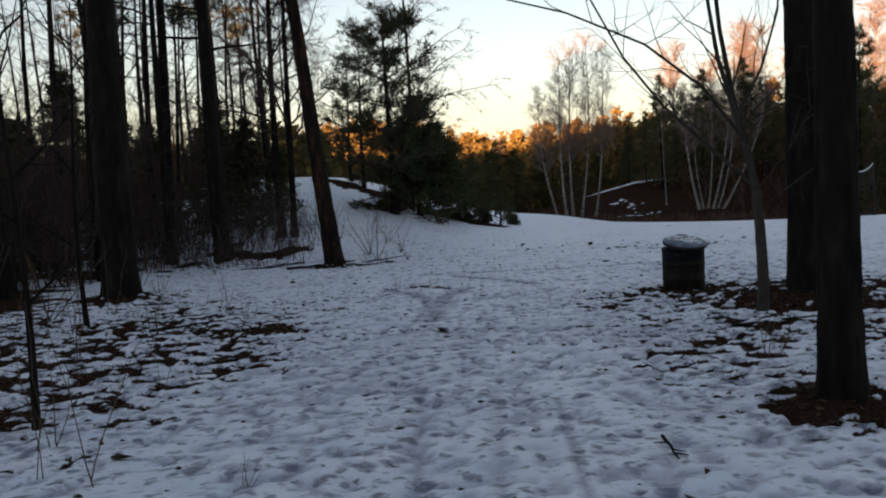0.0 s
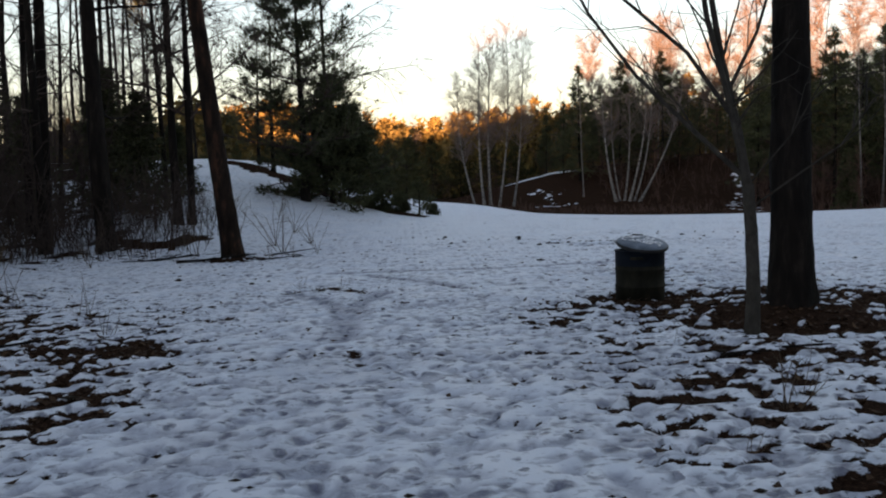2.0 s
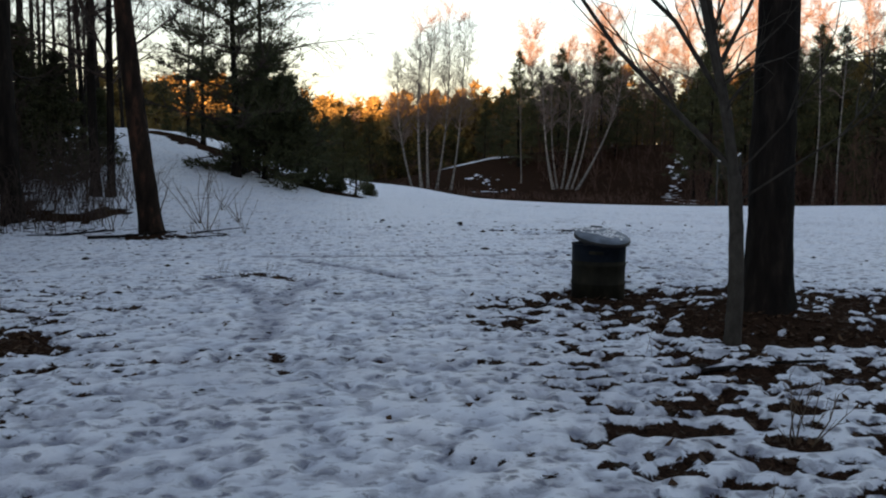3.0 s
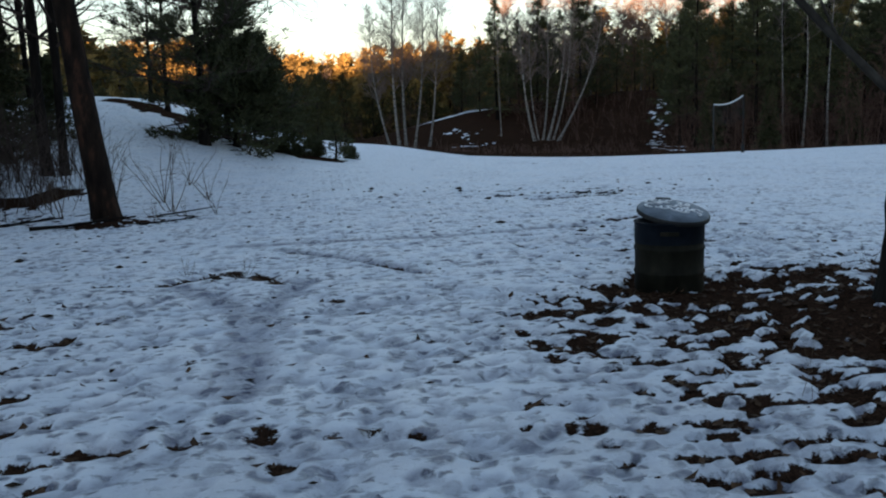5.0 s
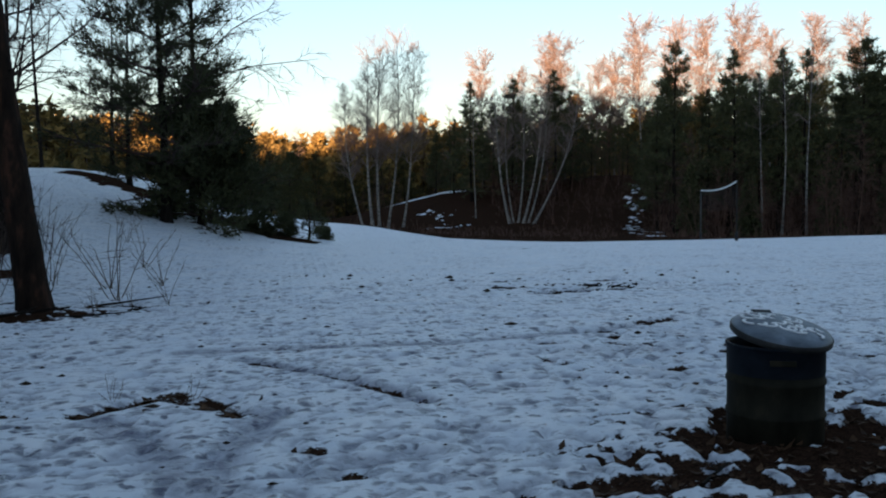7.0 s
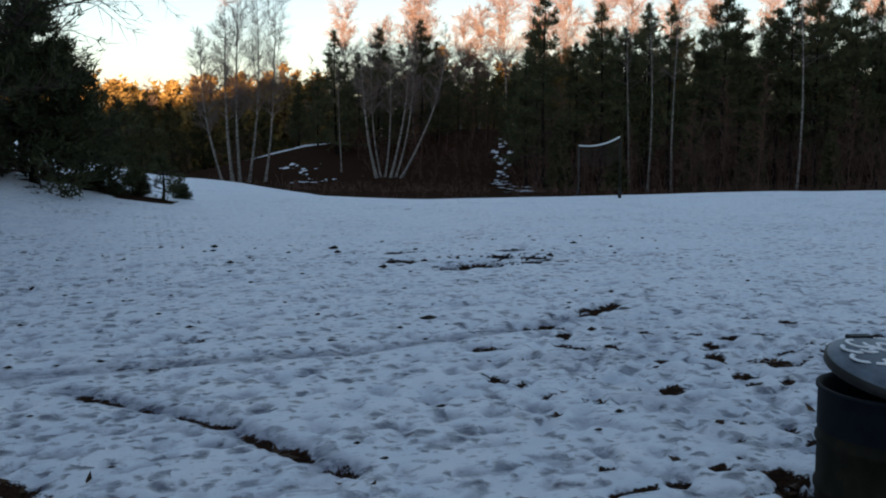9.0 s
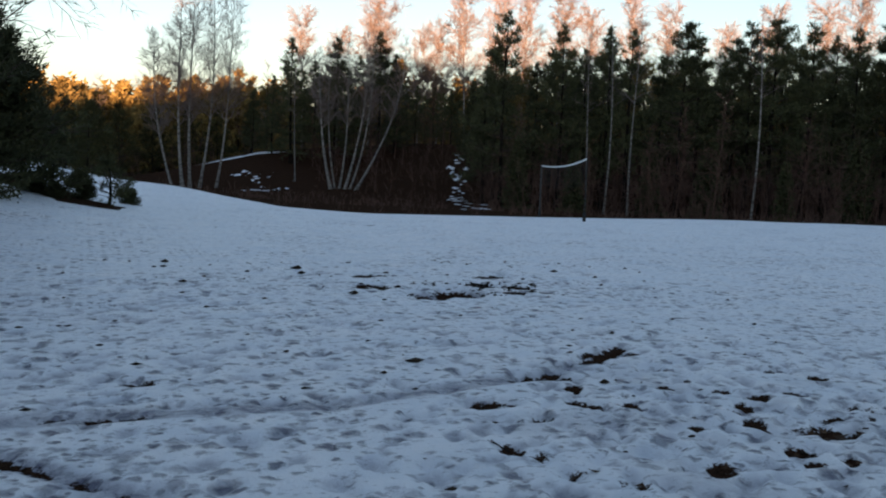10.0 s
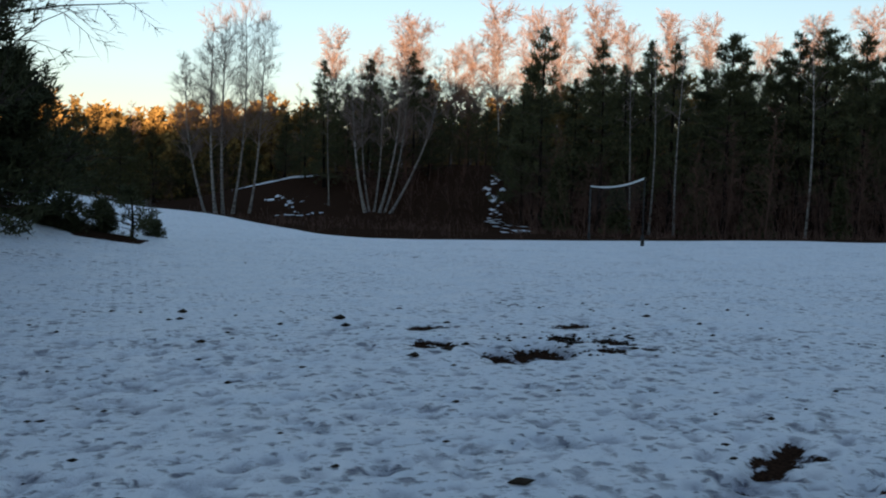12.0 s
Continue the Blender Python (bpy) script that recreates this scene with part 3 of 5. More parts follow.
def pine_tree(seed, h, r, crown_from, crown_r, limbs, mat=M_BARK, lean=(0, 0), bend=0.1, tuft=(7, 0.26, 0.028), needle=M_NEEDLE, sub=5, sides=14, rings=26, rough=0.0, flare=0.5, dead=6, label="", cone=0.6, split=False, dead_len=(0.25, 0.7), dead_from=0.12, twiglets=True):
    g = np.random.default_rng(seed)
    top = new("pine_tree")
    P = trunk_line(h, lean, bend, rings, g)
    P[:, 2] -= 0.12
    t = np.linspace(0, 1, rings)
    V, F = tube(P, r * (1 - 0.9 * t ** 1.1) + 0.008, sides, rough, flare, seed)
    part("trunk", V, F, mat, top, "", True)
    segs, C, D = [], [], []
    for k in range(limbs + dead):
        is_dead = k >= limbs
        f = g.uniform(dead_from, crown_from) if is_dead else crown_from + (1 - crown_from) * ((k // 5 * 5 + g.uniform(0, 5.0)) / limbs) ** 0.93 * 0.99
        az = k * 1.2566 + (k // 5) * 0.9 + g.uniform(-0.4, 0.4)
        f = min(f, 0.985)
        shape = min(1.0, max(0.0, 1 - (f - crown_from) / (1 - crown_from + 1e-6)))
        p = np.array([np.interp(f, t, P[:, c]) for c in range(3)])
        L = crown_r * (g.uniform(*dead_len) if is_dead else (0.06 + 1.0 * shape ** cone) * g.uniform(0.4, 1.2))
        d = np.array([math.cos(az), math.sin(az), g.uniform(-0.12, 0.25) + (0.6 * (1 - shape) ** 2)])
        n = 4
        first = len(segs)
        q, rad = p, max(0.008, 0.02 * L)
        for m in range(n):
            d = unit(d + g.normal(0, 0.12, 3) + np.array([0, 0, 0.05]))
            e = q + d * L / n
            segs.append((*q, *e, rad * (1 - 0.75 * m / n), rad * (1 - 0.75 * (m + 1) / n)))
            if is_dead:
                if m > 0 and g.uniform() < 0.7:
                    s2 = unit(d + g.normal(0, 0.6, 3))
                    segs.append((*e, *(e + s2 * L * 0.25), rad * 0.3, 0.003))
            elif m > 0 or L < 0.8:
                for b in range(sub if L >= 0.8 else int(m > 1) + int(m > 2)):
                    s2 = unit(d * 0.6 + g.normal(0, 0.5, 3) * np.array([1, 1, 0.45]) + np.array([0, 0, 0.12]))
                    l2 = L * g.uniform(0.16, 0.42) + 0.1
                    o = q + (e - q) * g.uniform(0, 1)
                    tip = o + s2 * l2
                    if twiglets:
                        segs.append((*o, *tip, rad * 0.35, 0.004))
                    for c in range(2):
                        C.append(o + s2 * l2 * (0.5 + 0.5 * c))
                        D.append(unit(s2 + np.array([0, 0, 0.35])))
            q = e
        if split:
            part("branch", *seg_mesh(segs[first:], 5), M_BARK, top)
            del segs[first:]
        if not is_dead:
            C.append(q)
            D.append(unit(d + np.array([0, 0, 0.4])))
    for k in range(7):
        f = 0.94 + 0.06 * k / 6
        C.append(np.array([np.interp(f, t, P[:, c]) for c in range(3)]) + g.normal(0, 0.03, 3))
        D.append(unit(np.array([math.cos(k * 2.4), math.sin(k * 2.4), 1.3])))
    if not split:
        V, F = seg_mesh(segs)
        tagged(part("branchwork", V, F, M_TWIG, top), "", "", "", "stuff")
    V, F = tufts(C, D, tuft[0], tuft[1], tuft[2], 0.55, g)
    tagged(part("foliage", V, F, needle, top, "dark green needle sprays"), "", "", "", "stuff")
    return tagged(top, label, "tree")


def spruce_tree(seed, h, r, crown_r, whorls, tuft=(6, 0.2, 0.03), label="", needle=M_NEEDLE, low=0.04):
    g = np.random.default_rng(seed)
    top = new("spruce_tree")
    P = trunk_line(h, (0, 0), 0.03, 12, g)
    P[:, 2] -= 0.08
    V, F = tube(P, r * (1 - 0.93 * np.linspace(0, 1, 12)) + 0.006, 8, 0, 0.3, seed)
    part("trunk", V, F, M_BARK, top, "", True)
    segs, C, D = [], [], []
    for k in range(whorls):
        f = low + (0.97 - low) * (k + g.uniform(0, 0.6)) / whorls
        p = np.array([np.interp(f, np.linspace(0, 1, 12), P[:, c]) for c in range(3)])
        for m in range(6):
            az = m * 1.05 + k * 0.7 + g.uniform(-0.3, 0.3)
            L = crown_r * (1 - f) ** 0.8 * g.uniform(0.65, 1.15) + 0.06
            d = unit(np.array([math.cos(az), math.sin(az), 0.12 - 0.35 * (1 - f)]))
            q = p
            for s in range(3):
                e = q + unit(d + np.array([0, 0, 0.1 * s])) * L / 3
                segs.append((*q, *e, 0.012 * (1 - s / 4), 0.012 * (1 - (s + 1) / 4)))
                for b in range(3):
                    C.append(q + (e - q) * g.uniform(0, 1) + g.normal(0, 0.04 * L + 0.02, 3))
                    D.append(unit(d + g.normal(0, 0.45, 3)))
                q = e
            C.append(q)
            D.append(d)
    V, F = seg_mesh(segs)
    tagged(part("branchwork", V, F, M_TWIG, top), "", "", "", "stuff")
    V, F = tufts(C, D, tuft[0], tuft[1], tuft[2], 0.5, g)
    tagged(part("foliage", V, F, needle, top, "dense dark green needles"), "", "", "", "stuff")
    return tagged(top, label, "tree")


def bare_tree(seed, h, r, name="bare_tree", mat=M_BARK, twig=M_TWIG, crown_from=0.35, limbs=16, limb_len=0.3, level=2, kids=6, droop=0.06, lean=(0, 0), bend=0.12, sides=12, rings=22, rough=0.0, flare=0.4, label="", rise=0.9, stems=None, up=0.04, rmin=0.004, taper=0.8, sub=0.5, wander=0.16, spread=0.75):
    """stems: trunks out of the same stool, rows of lean x, lean y, height, offset of the foot."""
    g = np.random.default_rng(seed)
    top = new(name)
    segs = []
    for k, (lx, ly, hh, foot) in enumerate(stems or ((*lean, h, 0.0),)):
        P = trunk_line(hh, (lx, ly), bend, rings, g)
        if stems:
            tt = np.linspace(0, 1, rings)[:, None]
            P[:, :2] = P[:, :2] - 0.5 * hh * np.array([[lx, ly]]) * tt ** 2 + np.array([[foot, g.uniform(-0.8, 0.8)]])
        P[:, 2] -= 0.15
        t = np.linspace(0, 1, rings)
        rr = r * (0.75 + 0.5 * g.uniform()) if stems else r
        V, F = tube(P, rr * (1 - 0.93 * t) + 0.006, sides, rough, flare, seed + k)
        part("trunk", V, F, mat, top, "", True)
        for m in range(limbs):
            f = crown_from + (1 - crown_from) * (m + g.uniform(0, 1)) / limbs
            p = np.array([np.interp(f, t, P[:, c]) for c in range(3)])
            az = m * 2.4 + g.uniform(-0.6, 0.6)
            d = unit(np.array([math.cos(az), math.sin(az), rise * g.uniform(0.5, 1.3)]))
            twigs(segs, p, d, hh * limb_len * (1.05 - taper * (f - crown_from) / (1 - crown_from)) * g.uniform(0.6, 1.1), rr * (1 - 0.9 * f) * 0.45 + 0.006, level, g, droop, kids, wander, up, sub, rmin, spread)
    V, F = seg_mesh(segs)
    tagged(part("branchwork", V, F, twig, top, "bare leafless twigs"), "", "", "", "stuff")
    return tagged(top, label, "tree")


def put(ob, x, y, turn=0.0, s=1.0, dz=0.0, tilt=0.0):
    ob.matrix_basis = pose(x, y, ground_z(x, y) + dz, tilt, 0, turn) @ Matrix.Scale(s, 4)
    return ob


def put_copy(ob, x, y, turn=0.0, s=1.0, dz=0.0, tilt=0.0):
    c = copy_thing(ob, Matrix.Identity(4))
    return put(c, x, y, turn, s, dz, tilt)


# near trunks beside the path
put(pine_tree(101, 15.5, 0.125, 0.55, 2.4, 34, lean=(-0.012, 0.0), bend=0.05, sides=28, rings=110, rough=0.006, flare=0.3, tuft=(8, 0.22, 0.02), dead=3, split=True, dead_len=(0.06, 0.3), dead_from=0.2, label="dark rough-barked pine trunk standing in a ring of leaf litter"), 3.02, 4.5)
put(pine_tree(102, 17, 0.195, 0.55, 3.0, 34, lean=(-0.01, 0.01), bend=0.06, sides=28, rings=110, rough=0.007, flare=0.45, tuft=(8, 0.22, 0.02), dead=5, split=True, dead_len=(0.06, 0.3), dead_from=0.2, label="thick dark pine with broken branch stubs beside the bin"), 4.62, 9.85, 40)
put(pine_tree(103, 17, 0.27, 0.6, 3.0, 34, lean=(-0.012, 0.0), bend=0.07, sides=26, rings=90, rough=0.007, flare=0.35, tuft=(8, 0.22, 0.02), dead=4, split=True, dead_len=(0.06, 0.3), dead_from=0.2, label="thick nearly black pine trunk at the forest edge"), -5.22, 13.1, 80)
put(pine_tree(104, 15, 0.19, 0.62, 2.6, 30, mat=M_BARK_RED, lean=(-0.135, 0.02), bend=0.10, sides=22, rings=80, rough=0.005, flare=0.3, tuft=(8, 0.22, 0.02), dead=5, split=True, dead_len=(0.06, 0.3), dead_from=0.2, label="leaning pine with reddish flaking bark"), -2.68, 18.7, 0)
put(pine_tree(105, 16, 0.2, 0.55, 2.8, 30, lean=(-0.02, 0.0), bend=0.08, sides=20, rings=60, rough=0.006, flare=0.35, tuft=(8, 0.22, 0.02), dead=10, split=True, dead_len=(0.3, 0.9), dead_from=0.2, label="straight dark pine with long dead side branches"), -6.05, 21.5, 30)
put(pine_tree(106, 14, 0.16, 0.55, 2.4, 26, lean=(-0.01, 0.0), bend=0.1, sides=18, rings=50, rough=0.005, flare=0.3, tuft=(8, 0.22, 0.02), dead=4, split=True, dead_len=(0.06, 0.3), dead_from=0.2, label="dark pine trunk among the thicket"), -5.0, 8.4, 30)


def forked_sapling():
    """The slim grey tree before the thick pine: forks low, with long arching branches."""
    g = np.random.default_rng(5)
    top = new("young_tree")
    P = np.array([(0, 0, -0.1), (0.01, 0, 0.4), (-0.01, 0, 0.9), (-0.03, 0.02, 1.3)])
    tt = np.linspace(0, 1, 30)
    Q = np.stack([np.interp(tt, np.linspace(0, 1, 4), P[:, c]) for c in range(3)], axis=1)
    V, F = tube(Q, 0.058 - 0.01 * tt, 16, 0.0015, 0.25, 5)
    part("trunk", V, F, M_BARK_GREY, top, "smooth grey trunk", True)
    segs = []
    for pts, r in ((((-0.03, 0.02, 1.25), (-0.12, 0.0, 1.75), (-0.26, 0.0, 2.35), (-0.36, 0.02, 3.0), (-0.42, 0.05, 3.8), (-0.5, 0.1, 5.0), (-0.45, 0.1, 6.2)), 0.046),
                   (((-0.03, 0.02, 1.3), (-0.2, -0.05, 1.95), (-0.42, -0.1, 2.7), (-0.52, -0.1, 3.4), (-0.6, -0.2, 4.6), (-0.7, -0.2, 5.6)), 0.036),
                   (((-0.05, 0.02, 1.35), (-0.45, 0.1, 1.75), (-0.95, 0.15, 2.25), (-1.35, 0.2, 2.8), (-1.7, 0.25, 3.5), (-2.2, 0.3, 4.3)), 0.026),
                   (((-0.15, 0.0, 1.85), (-0.6, -0.15, 2.4), (-1.2, -0.3, 2.85), (-2.0, -0.4, 3.2), (-2.6, -0.5, 3.35)), 0.02),
                   (((-0.2, 0.0, 2.1), (0.1, 0.15, 2.6), (0.3, 0.2, 3.2), (0.4, 0.3, 4.2)), 0.018),
                   (((0.0, 0.02, 1.1), (0.3, -0.15, 1.35), (0.62, -0.3, 1.6), (0.9, -0.35, 2.0)), 0.011),
                   (((-0.02, 0.02, 1.3), (0.25, -0.2, 1.7), (0.45, -0.3, 2.1), (0.9, -0.35, 2.25)), 0.008)):
        pts = [np.array(p, dtype=float) for p in pts]
        segs = []
        rad = r
        for p, q in zip(pts, pts[1:]):
            n = 3
            for k in range(n):
                a, b = p + (q - p) * k / n, p + (q - p) * (k + 1) / n
                segs.append((*a, *b, rad, rad * 0.93))
                rad *= 0.93
                if g.uniform() < 0.75 and a[2] > 1.5:
                    side = unit(q - p) * 0.6 + g.normal(0, 0.5, 3) + np.array([0, 0, 0.35])
                    twigs(segs, b, unit(side), g.uniform(0.5, 1.3), max(0.006, rad * 0.4), 1, g, 0.0, 4, 0.15, 0.02)
        part("branch", *seg_mesh(segs, 6), M_BARK_GREY, top, "long arching bare branch with side twigs", True)
    return tagged(top, "slim grey young tree forking low into arching branches", "tree")


put(forked_sapling(), 3.7, 8.5)

# prototypes
P_TALL = [pine_tree(201 + k, 15.0, 0.16 + 0.01 * k, (0.16, 0.3, 0.22, 0.36)[k], (3.4, 3.1, 2.5, 3.3)[k], 62, tuft=(6, 0.32, 0.04), cone=(0.8, 0.95, 0.9, 0.65)[k], sides=8, rings=10, dead=8, sub=4, twiglets=False, label="tall dark pine with a dense ragged crown") for k in range(4)]
P_RED = pine_tree(215, 15.0, 0.16, 0.45, 2.9, 44, mat=M_BARK_RED, tuft=(6, 0.32, 0.04), cone=0.7, sides=8, rings=10, dead=6, sub=4, twiglets=False, label="tall pine with a reddish trunk", needle=M_NEEDLE_GOLDLIT)
P_BACK = [pine_tree(227 + k, 13.0, 0.14, 0.18, 2.9, 42, tuft=(6, 0.4, 0.06), cone=0.5, sides=6, rings=8, dead=4, sub=3, twiglets=False, label="tall dark pine standing back in the wood") for k in range(2)]
P_CONE = [pine_tree(217 + k, 13.0, 0.15, 0.08, (3.3, 2.9)[k], 72, tuft=(6, 0.32, 0.042), cone=1.0, sides=8, rings=10, dead=0, sub=4, twiglets=False, label="narrow conical dark pine on the bank") for k in range(2)]
P_YOUNG = [pine_tree(219 + k, 7.0, 0.09, 0.04, 2.5, 46, tuft=(6, 0.3, 0.04), cone=0.9, sides=8, rings=10, dead=0, sub=4, twiglets=False, needle=M_NEEDLE_YOUNG, label="bushy olive-green young pine") for k in range(2)]
P_THIN = [pine_tree(221 + k, 12.5 + k, 0.09 + 0.02 * k, 0.68, 1.7, 16, tuft=(7, 0.22, 0.022), sides=8, rings=12, dead=14, sub=4, bend=0.16, label="thin dark pine with dead lower branches") for k in range(3)]
B_THIN = [bare_tree(231 + k, 10.5 + k, 0.06 + 0.018 * k, "bare_tree", limbs=17, limb_len=0.25, level=2, kids=5, rmin=0.009, sides=7, rings=12, crown_from=0.3, bend=0.2, label="slender leafless tree with dark bark") for k in range(3)]
BIRCH = [bare_tree(241 + k, 18.0, 0.12, "birch_tree", M_BIRCH, M_BIRCH_TWIG, 0.33, 30, (0.22, 0.25, 0.2)[k], 2, 8, 0.04, sides=8, rings=16, bend=0.22, label="tall leafless birch with a fine twig crown", rise=1.5, rmin=0.029, taper=0.5, up=0.05, sub=0.8, wander=0.13, spread=0.62) for k in range(3)]
U_THIN = [bare_tree(245 + k, 8.0, 0.05, "bare_tree", M_SHRUB, M_SHRUB, 0.15, 20, 0.26, 2, 4, 0.02, sub=0.7, sides=6, rings=10, bend=0.2, rmin=0.02, rise=1.3, label="slender leafless brown tree in the undergrowth") for k in range(2)]
EDGE_BIRCH = bare_tree(249, 17.5, 0.11, "birch_tree", M_BIRCH, M_BIRCH_TWIG, 0.55, 16, 0.13, 2, 5, 0.06, sides=8, rings=16, bend=0.22, label="slender white-stemmed birch in front of dark pines", rise=1.8, rmin=0.012)
SPRUCE = [spruce_tree(251 + k, 3.4 + 1.1 * k, 0.05, 1.15 + 0.2 * k, 14 + 3 * k, (5, 0.22, 0.04), "young spruce with branches down to the ground") for k in range(2)]
SPRUCE_BIG = spruce_tree(256, 9.0, 0.11, 2.0, 22, (5, 0.38, 0.09), "dark full spruce at the forest edge")

used = set()


def place(ob, x, y, turn, s=1.0, dz=0.0, group=""):
    """The first use of a prototype is the prototype itself; later ones are copies."""
    c = put(ob, x, y, turn, s, dz) if ob.name not in used else put_copy(ob, x, y, turn, s, dz)
    used.add(ob.name)
    if group:
        tagged(c, "", "", group)
    return c


# birch clumps on the bank
clump_a = bare_tree(301, 16, 0.14, "birch_clump", M_BIRCH, M_BIRCH_TWIG, 0.32, 26, 0.19, 2, 8, 0.05, sub=0.8, wander=0.09, spread=0.5, sides=7, rings=16, bend=0.22, rise=1.4, rmin=0.013, taper=0.6, label="clump of white birch stems fanning out from one stool",
                    stems=((-0.22, 0, 14, -2.2), (-0.06, 0.03, 17.5, -1.3), (0.0, 0.0, 18, -0.6), (0.13, 0.03, 19.5, 0.3), (0.2, -0.03, 18, 1.9)))
put(clump_a, 10.3, 99)
clump_b = bare_tree(302, 14, 0.13, "birch_clump", M_BIRCH, M_BIRCH_TWIG, 0.42, 16, 0.15, 2, 8, 0.05, sub=0.8, wander=0.09, spread=0.5, sides=7, rings=16, bend=0.2, rise=1.6, rmin=0.0095, taper=0.6, label="clump of leaning white birch stems on the leaf-covered bank",
                    stems=((-0.28, 0, 13.5, -1.0), (-0.16, 0.05, 14, -0.5), (0.16, 0.05, 14, -0.1), (0.25, 0.03, 15, 0.3), (0.33, -0.03, 14.5, 0.8), (0.6, 0.0, 15, 1.2)))
put(clump_b, 24.2, 97.5)

# pines on the left-hand rise
put(pine_tree(311, 7.6, 0.14, 0.12, 3.0, 50, tuft=(9, 0.2, 0.018), sides=12, rings=24, dead=3, sub=7, bend=0.05, cone=0.6, label="bushy dark pine on the snowy rise"), -2.75, 32.2)
put(pine_tree(312, 6.4, 0.08, 0.25, 1.9, 30, tuft=(8, 0.18, 0.016), sides=8, rings=16, dead=4, sub=3, bend=0.05, label="thin young pine on the snowy rise"), -4.7, 38.5)
put(pine_tree(313, 5.8, 0.07, 0.25, 1.7, 26, tuft=(8, 0.18, 0.016), sides=8, rings=16, dead=4, sub=3, bend=0.05, label="thin young pine with an open crown"), -5.6, 40.5)
put(pine_tree(314, 4.4, 0.09, 0.02, 1.9, 84, tuft=(11, 0.24, 0.026), sides=8, rings=16, dead=0, sub=6, bend=0.05, cone=0.9, label="low dense pine spreading over bare ground"), -1.9, 33.0)
put(pine_tree(315, 1.5, 0.035, 0.06, 0.95, 20, tuft=(9, 0.15, 0.014), sides=8, rings=14, dead=0, sub=4, bend=0.03, cone=0.9, label="small open pine beside the taller one"), -0.2, 34.3)
put(pine_tree(318, 1.15, 0.03, 0.06, 0.85, 18, tuft=(9, 0.15, 0.014), sides=8, rings=14, dead=0, sub=4, bend=0.03, cone=0.8, label="knee-high spiky young pine in the snow"), 1.15, 34.3)
put(bare_tree(316, 13, 0.09, "bare_tree", limbs=30, limb_len=0.32, level=2, kids=9, rmin=0.009, sides=8, rings=14, crown_from=0.22, bend=0.15, droop=0.16, label="tall leafless tree rising behind the pine"), -2.3, 34.5)
bush = spruce_tree(317, 1.0, 0.03, 0.75, 8, (9, 0.16, 0.02), "low dark juniper bush in the snow")
bush.name = "juniper_bush"
place(bush, 0.55, 34.6, 0, 0.5, 0, "juniper bushes")
for x, y, s in ((-0.6, 33.6, 0.5), (1.7, 35.6, 0.45), (-0.1, 33.3, 0.42), (0.4, 38.0, 0.6)):
    place(bush, x, y, x * 70, s, 0, "juniper bushes")
for x, y, k in ((-1.4, 56, 0), (-3.6, 60, 1), (-0.6, 68, 1), (-2.4, 72, 0), (-5.6, 66, 0), (-8.0, 72, 1), (-11.5, 68, 0), (-15, 74, 1), (-4.5, 84, 0), (0.6, 86, 1), (1.2, 100, 0), (4.5, 130, 1), (8.5, 132, 0), (12.5, 129, 1), (16.5, 131, 0), (20.5, 130, 1)):
    place(P_YOUNG[k], x, y, x * 50, (1.5 + (y - 8) * 0.047 - ground_z(x, y)) / 7.0, 0, "young pines beyond the rise")

# left-hand forest
put(bare_tree(321, 14, 0.12, "birch_tree", M_BARK, M_TWIG, 0.2, 22, 0.3, 2, 12, 0.10, rmin=0.006, sides=10, rings=20, bend=0.12, label="dark twin-stemmed tree with drooping fine twigs", stems=((-0.03, 0, 14, -0.14), (0.05, 0.02, 13, 0.2)), rise=0.8), -5.35, 25.2)
put(pine_tree(322, 12, 0.1, 0.5, 1.9, 22, lean=(0.02, 0), tuft=(8, 0.24, 0.022), sides=10, rings=20, dead=16, sub=5, label="thin dark pine with bare lower branches"), -7.3, 21.2)
put(bare_tree(323, 13, 0.08, "bare_tree", M_BARK, M_TWIG, 0.25, 26, 0.28, 2, 9, 0.10, rmin=0.007, sides=8, rings=18, label="leafless tree with a haze of fine drooping twigs"), -6.5, 28.6)
g0 = np.random.default_rng(12)
spots = []
for k in range(2000):
    x, y = g0.uniform(-34, -6.4), g0.uniform(10, 62)
    if x > -7.2 - max(0, (y - 26)) * 0.12 or (y < 14 and x > -8) or (y > 34 and x > -10.5):
        continue
    if all((x - a) ** 2 + (y - b) ** 2 > (1.5 if x > -16 else 3.2) ** 2 for a, b in spots):
        spots.append((x, y))
    if len(spots) >= 82:
        break
for k, (x, y) in enumerate(spots):
    pick = k % 5
    ob = P_THIN[k % 3] if pick in (0, 3) else B_THIN[k % 3]
    place(ob, x, y, g0.uniform(0, 360), g0.uniform(0.85, 1.15), 0, "left-hand forest trees")
for x, y, s, k in ((-6.9, 27.5, 0.8, 1), (-8.3, 28.5, 0.95, 1), (-6.6, 30.5, 0.7, 0), (-9.5, 26.0, 0.8, 1), (-11.5, 22, 0.9, 1), (-10.2, 18.5, 0.8, 0), (-12.5, 30, 1.1, 1), (-14, 25, 1.2, 1), (-8.8, 33, 0.8, 0), (-16, 34, 1.2, 1), (-13, 19, 0.9, 1), (-9.3, 15.5, 0.7, 1)):
    place(SPRUCE[k], x, y, x * 91, s, 0, "young spruces")

# forest across the field
g1 = np.random.default_rng(31)


def polar(az, r):
    return 1 + r * math.sin(radians(az)), 12 + r * math.cos(radians(az))


def place_top(ob, high, az, r, ztop, group):
    """Scaled so that the tree's tip reaches the height ztop."""
    x, y = polar(az, r)
    return place(ob, x, y, az * 77, (ztop - ground_z(x, y)) / high, 0, group)


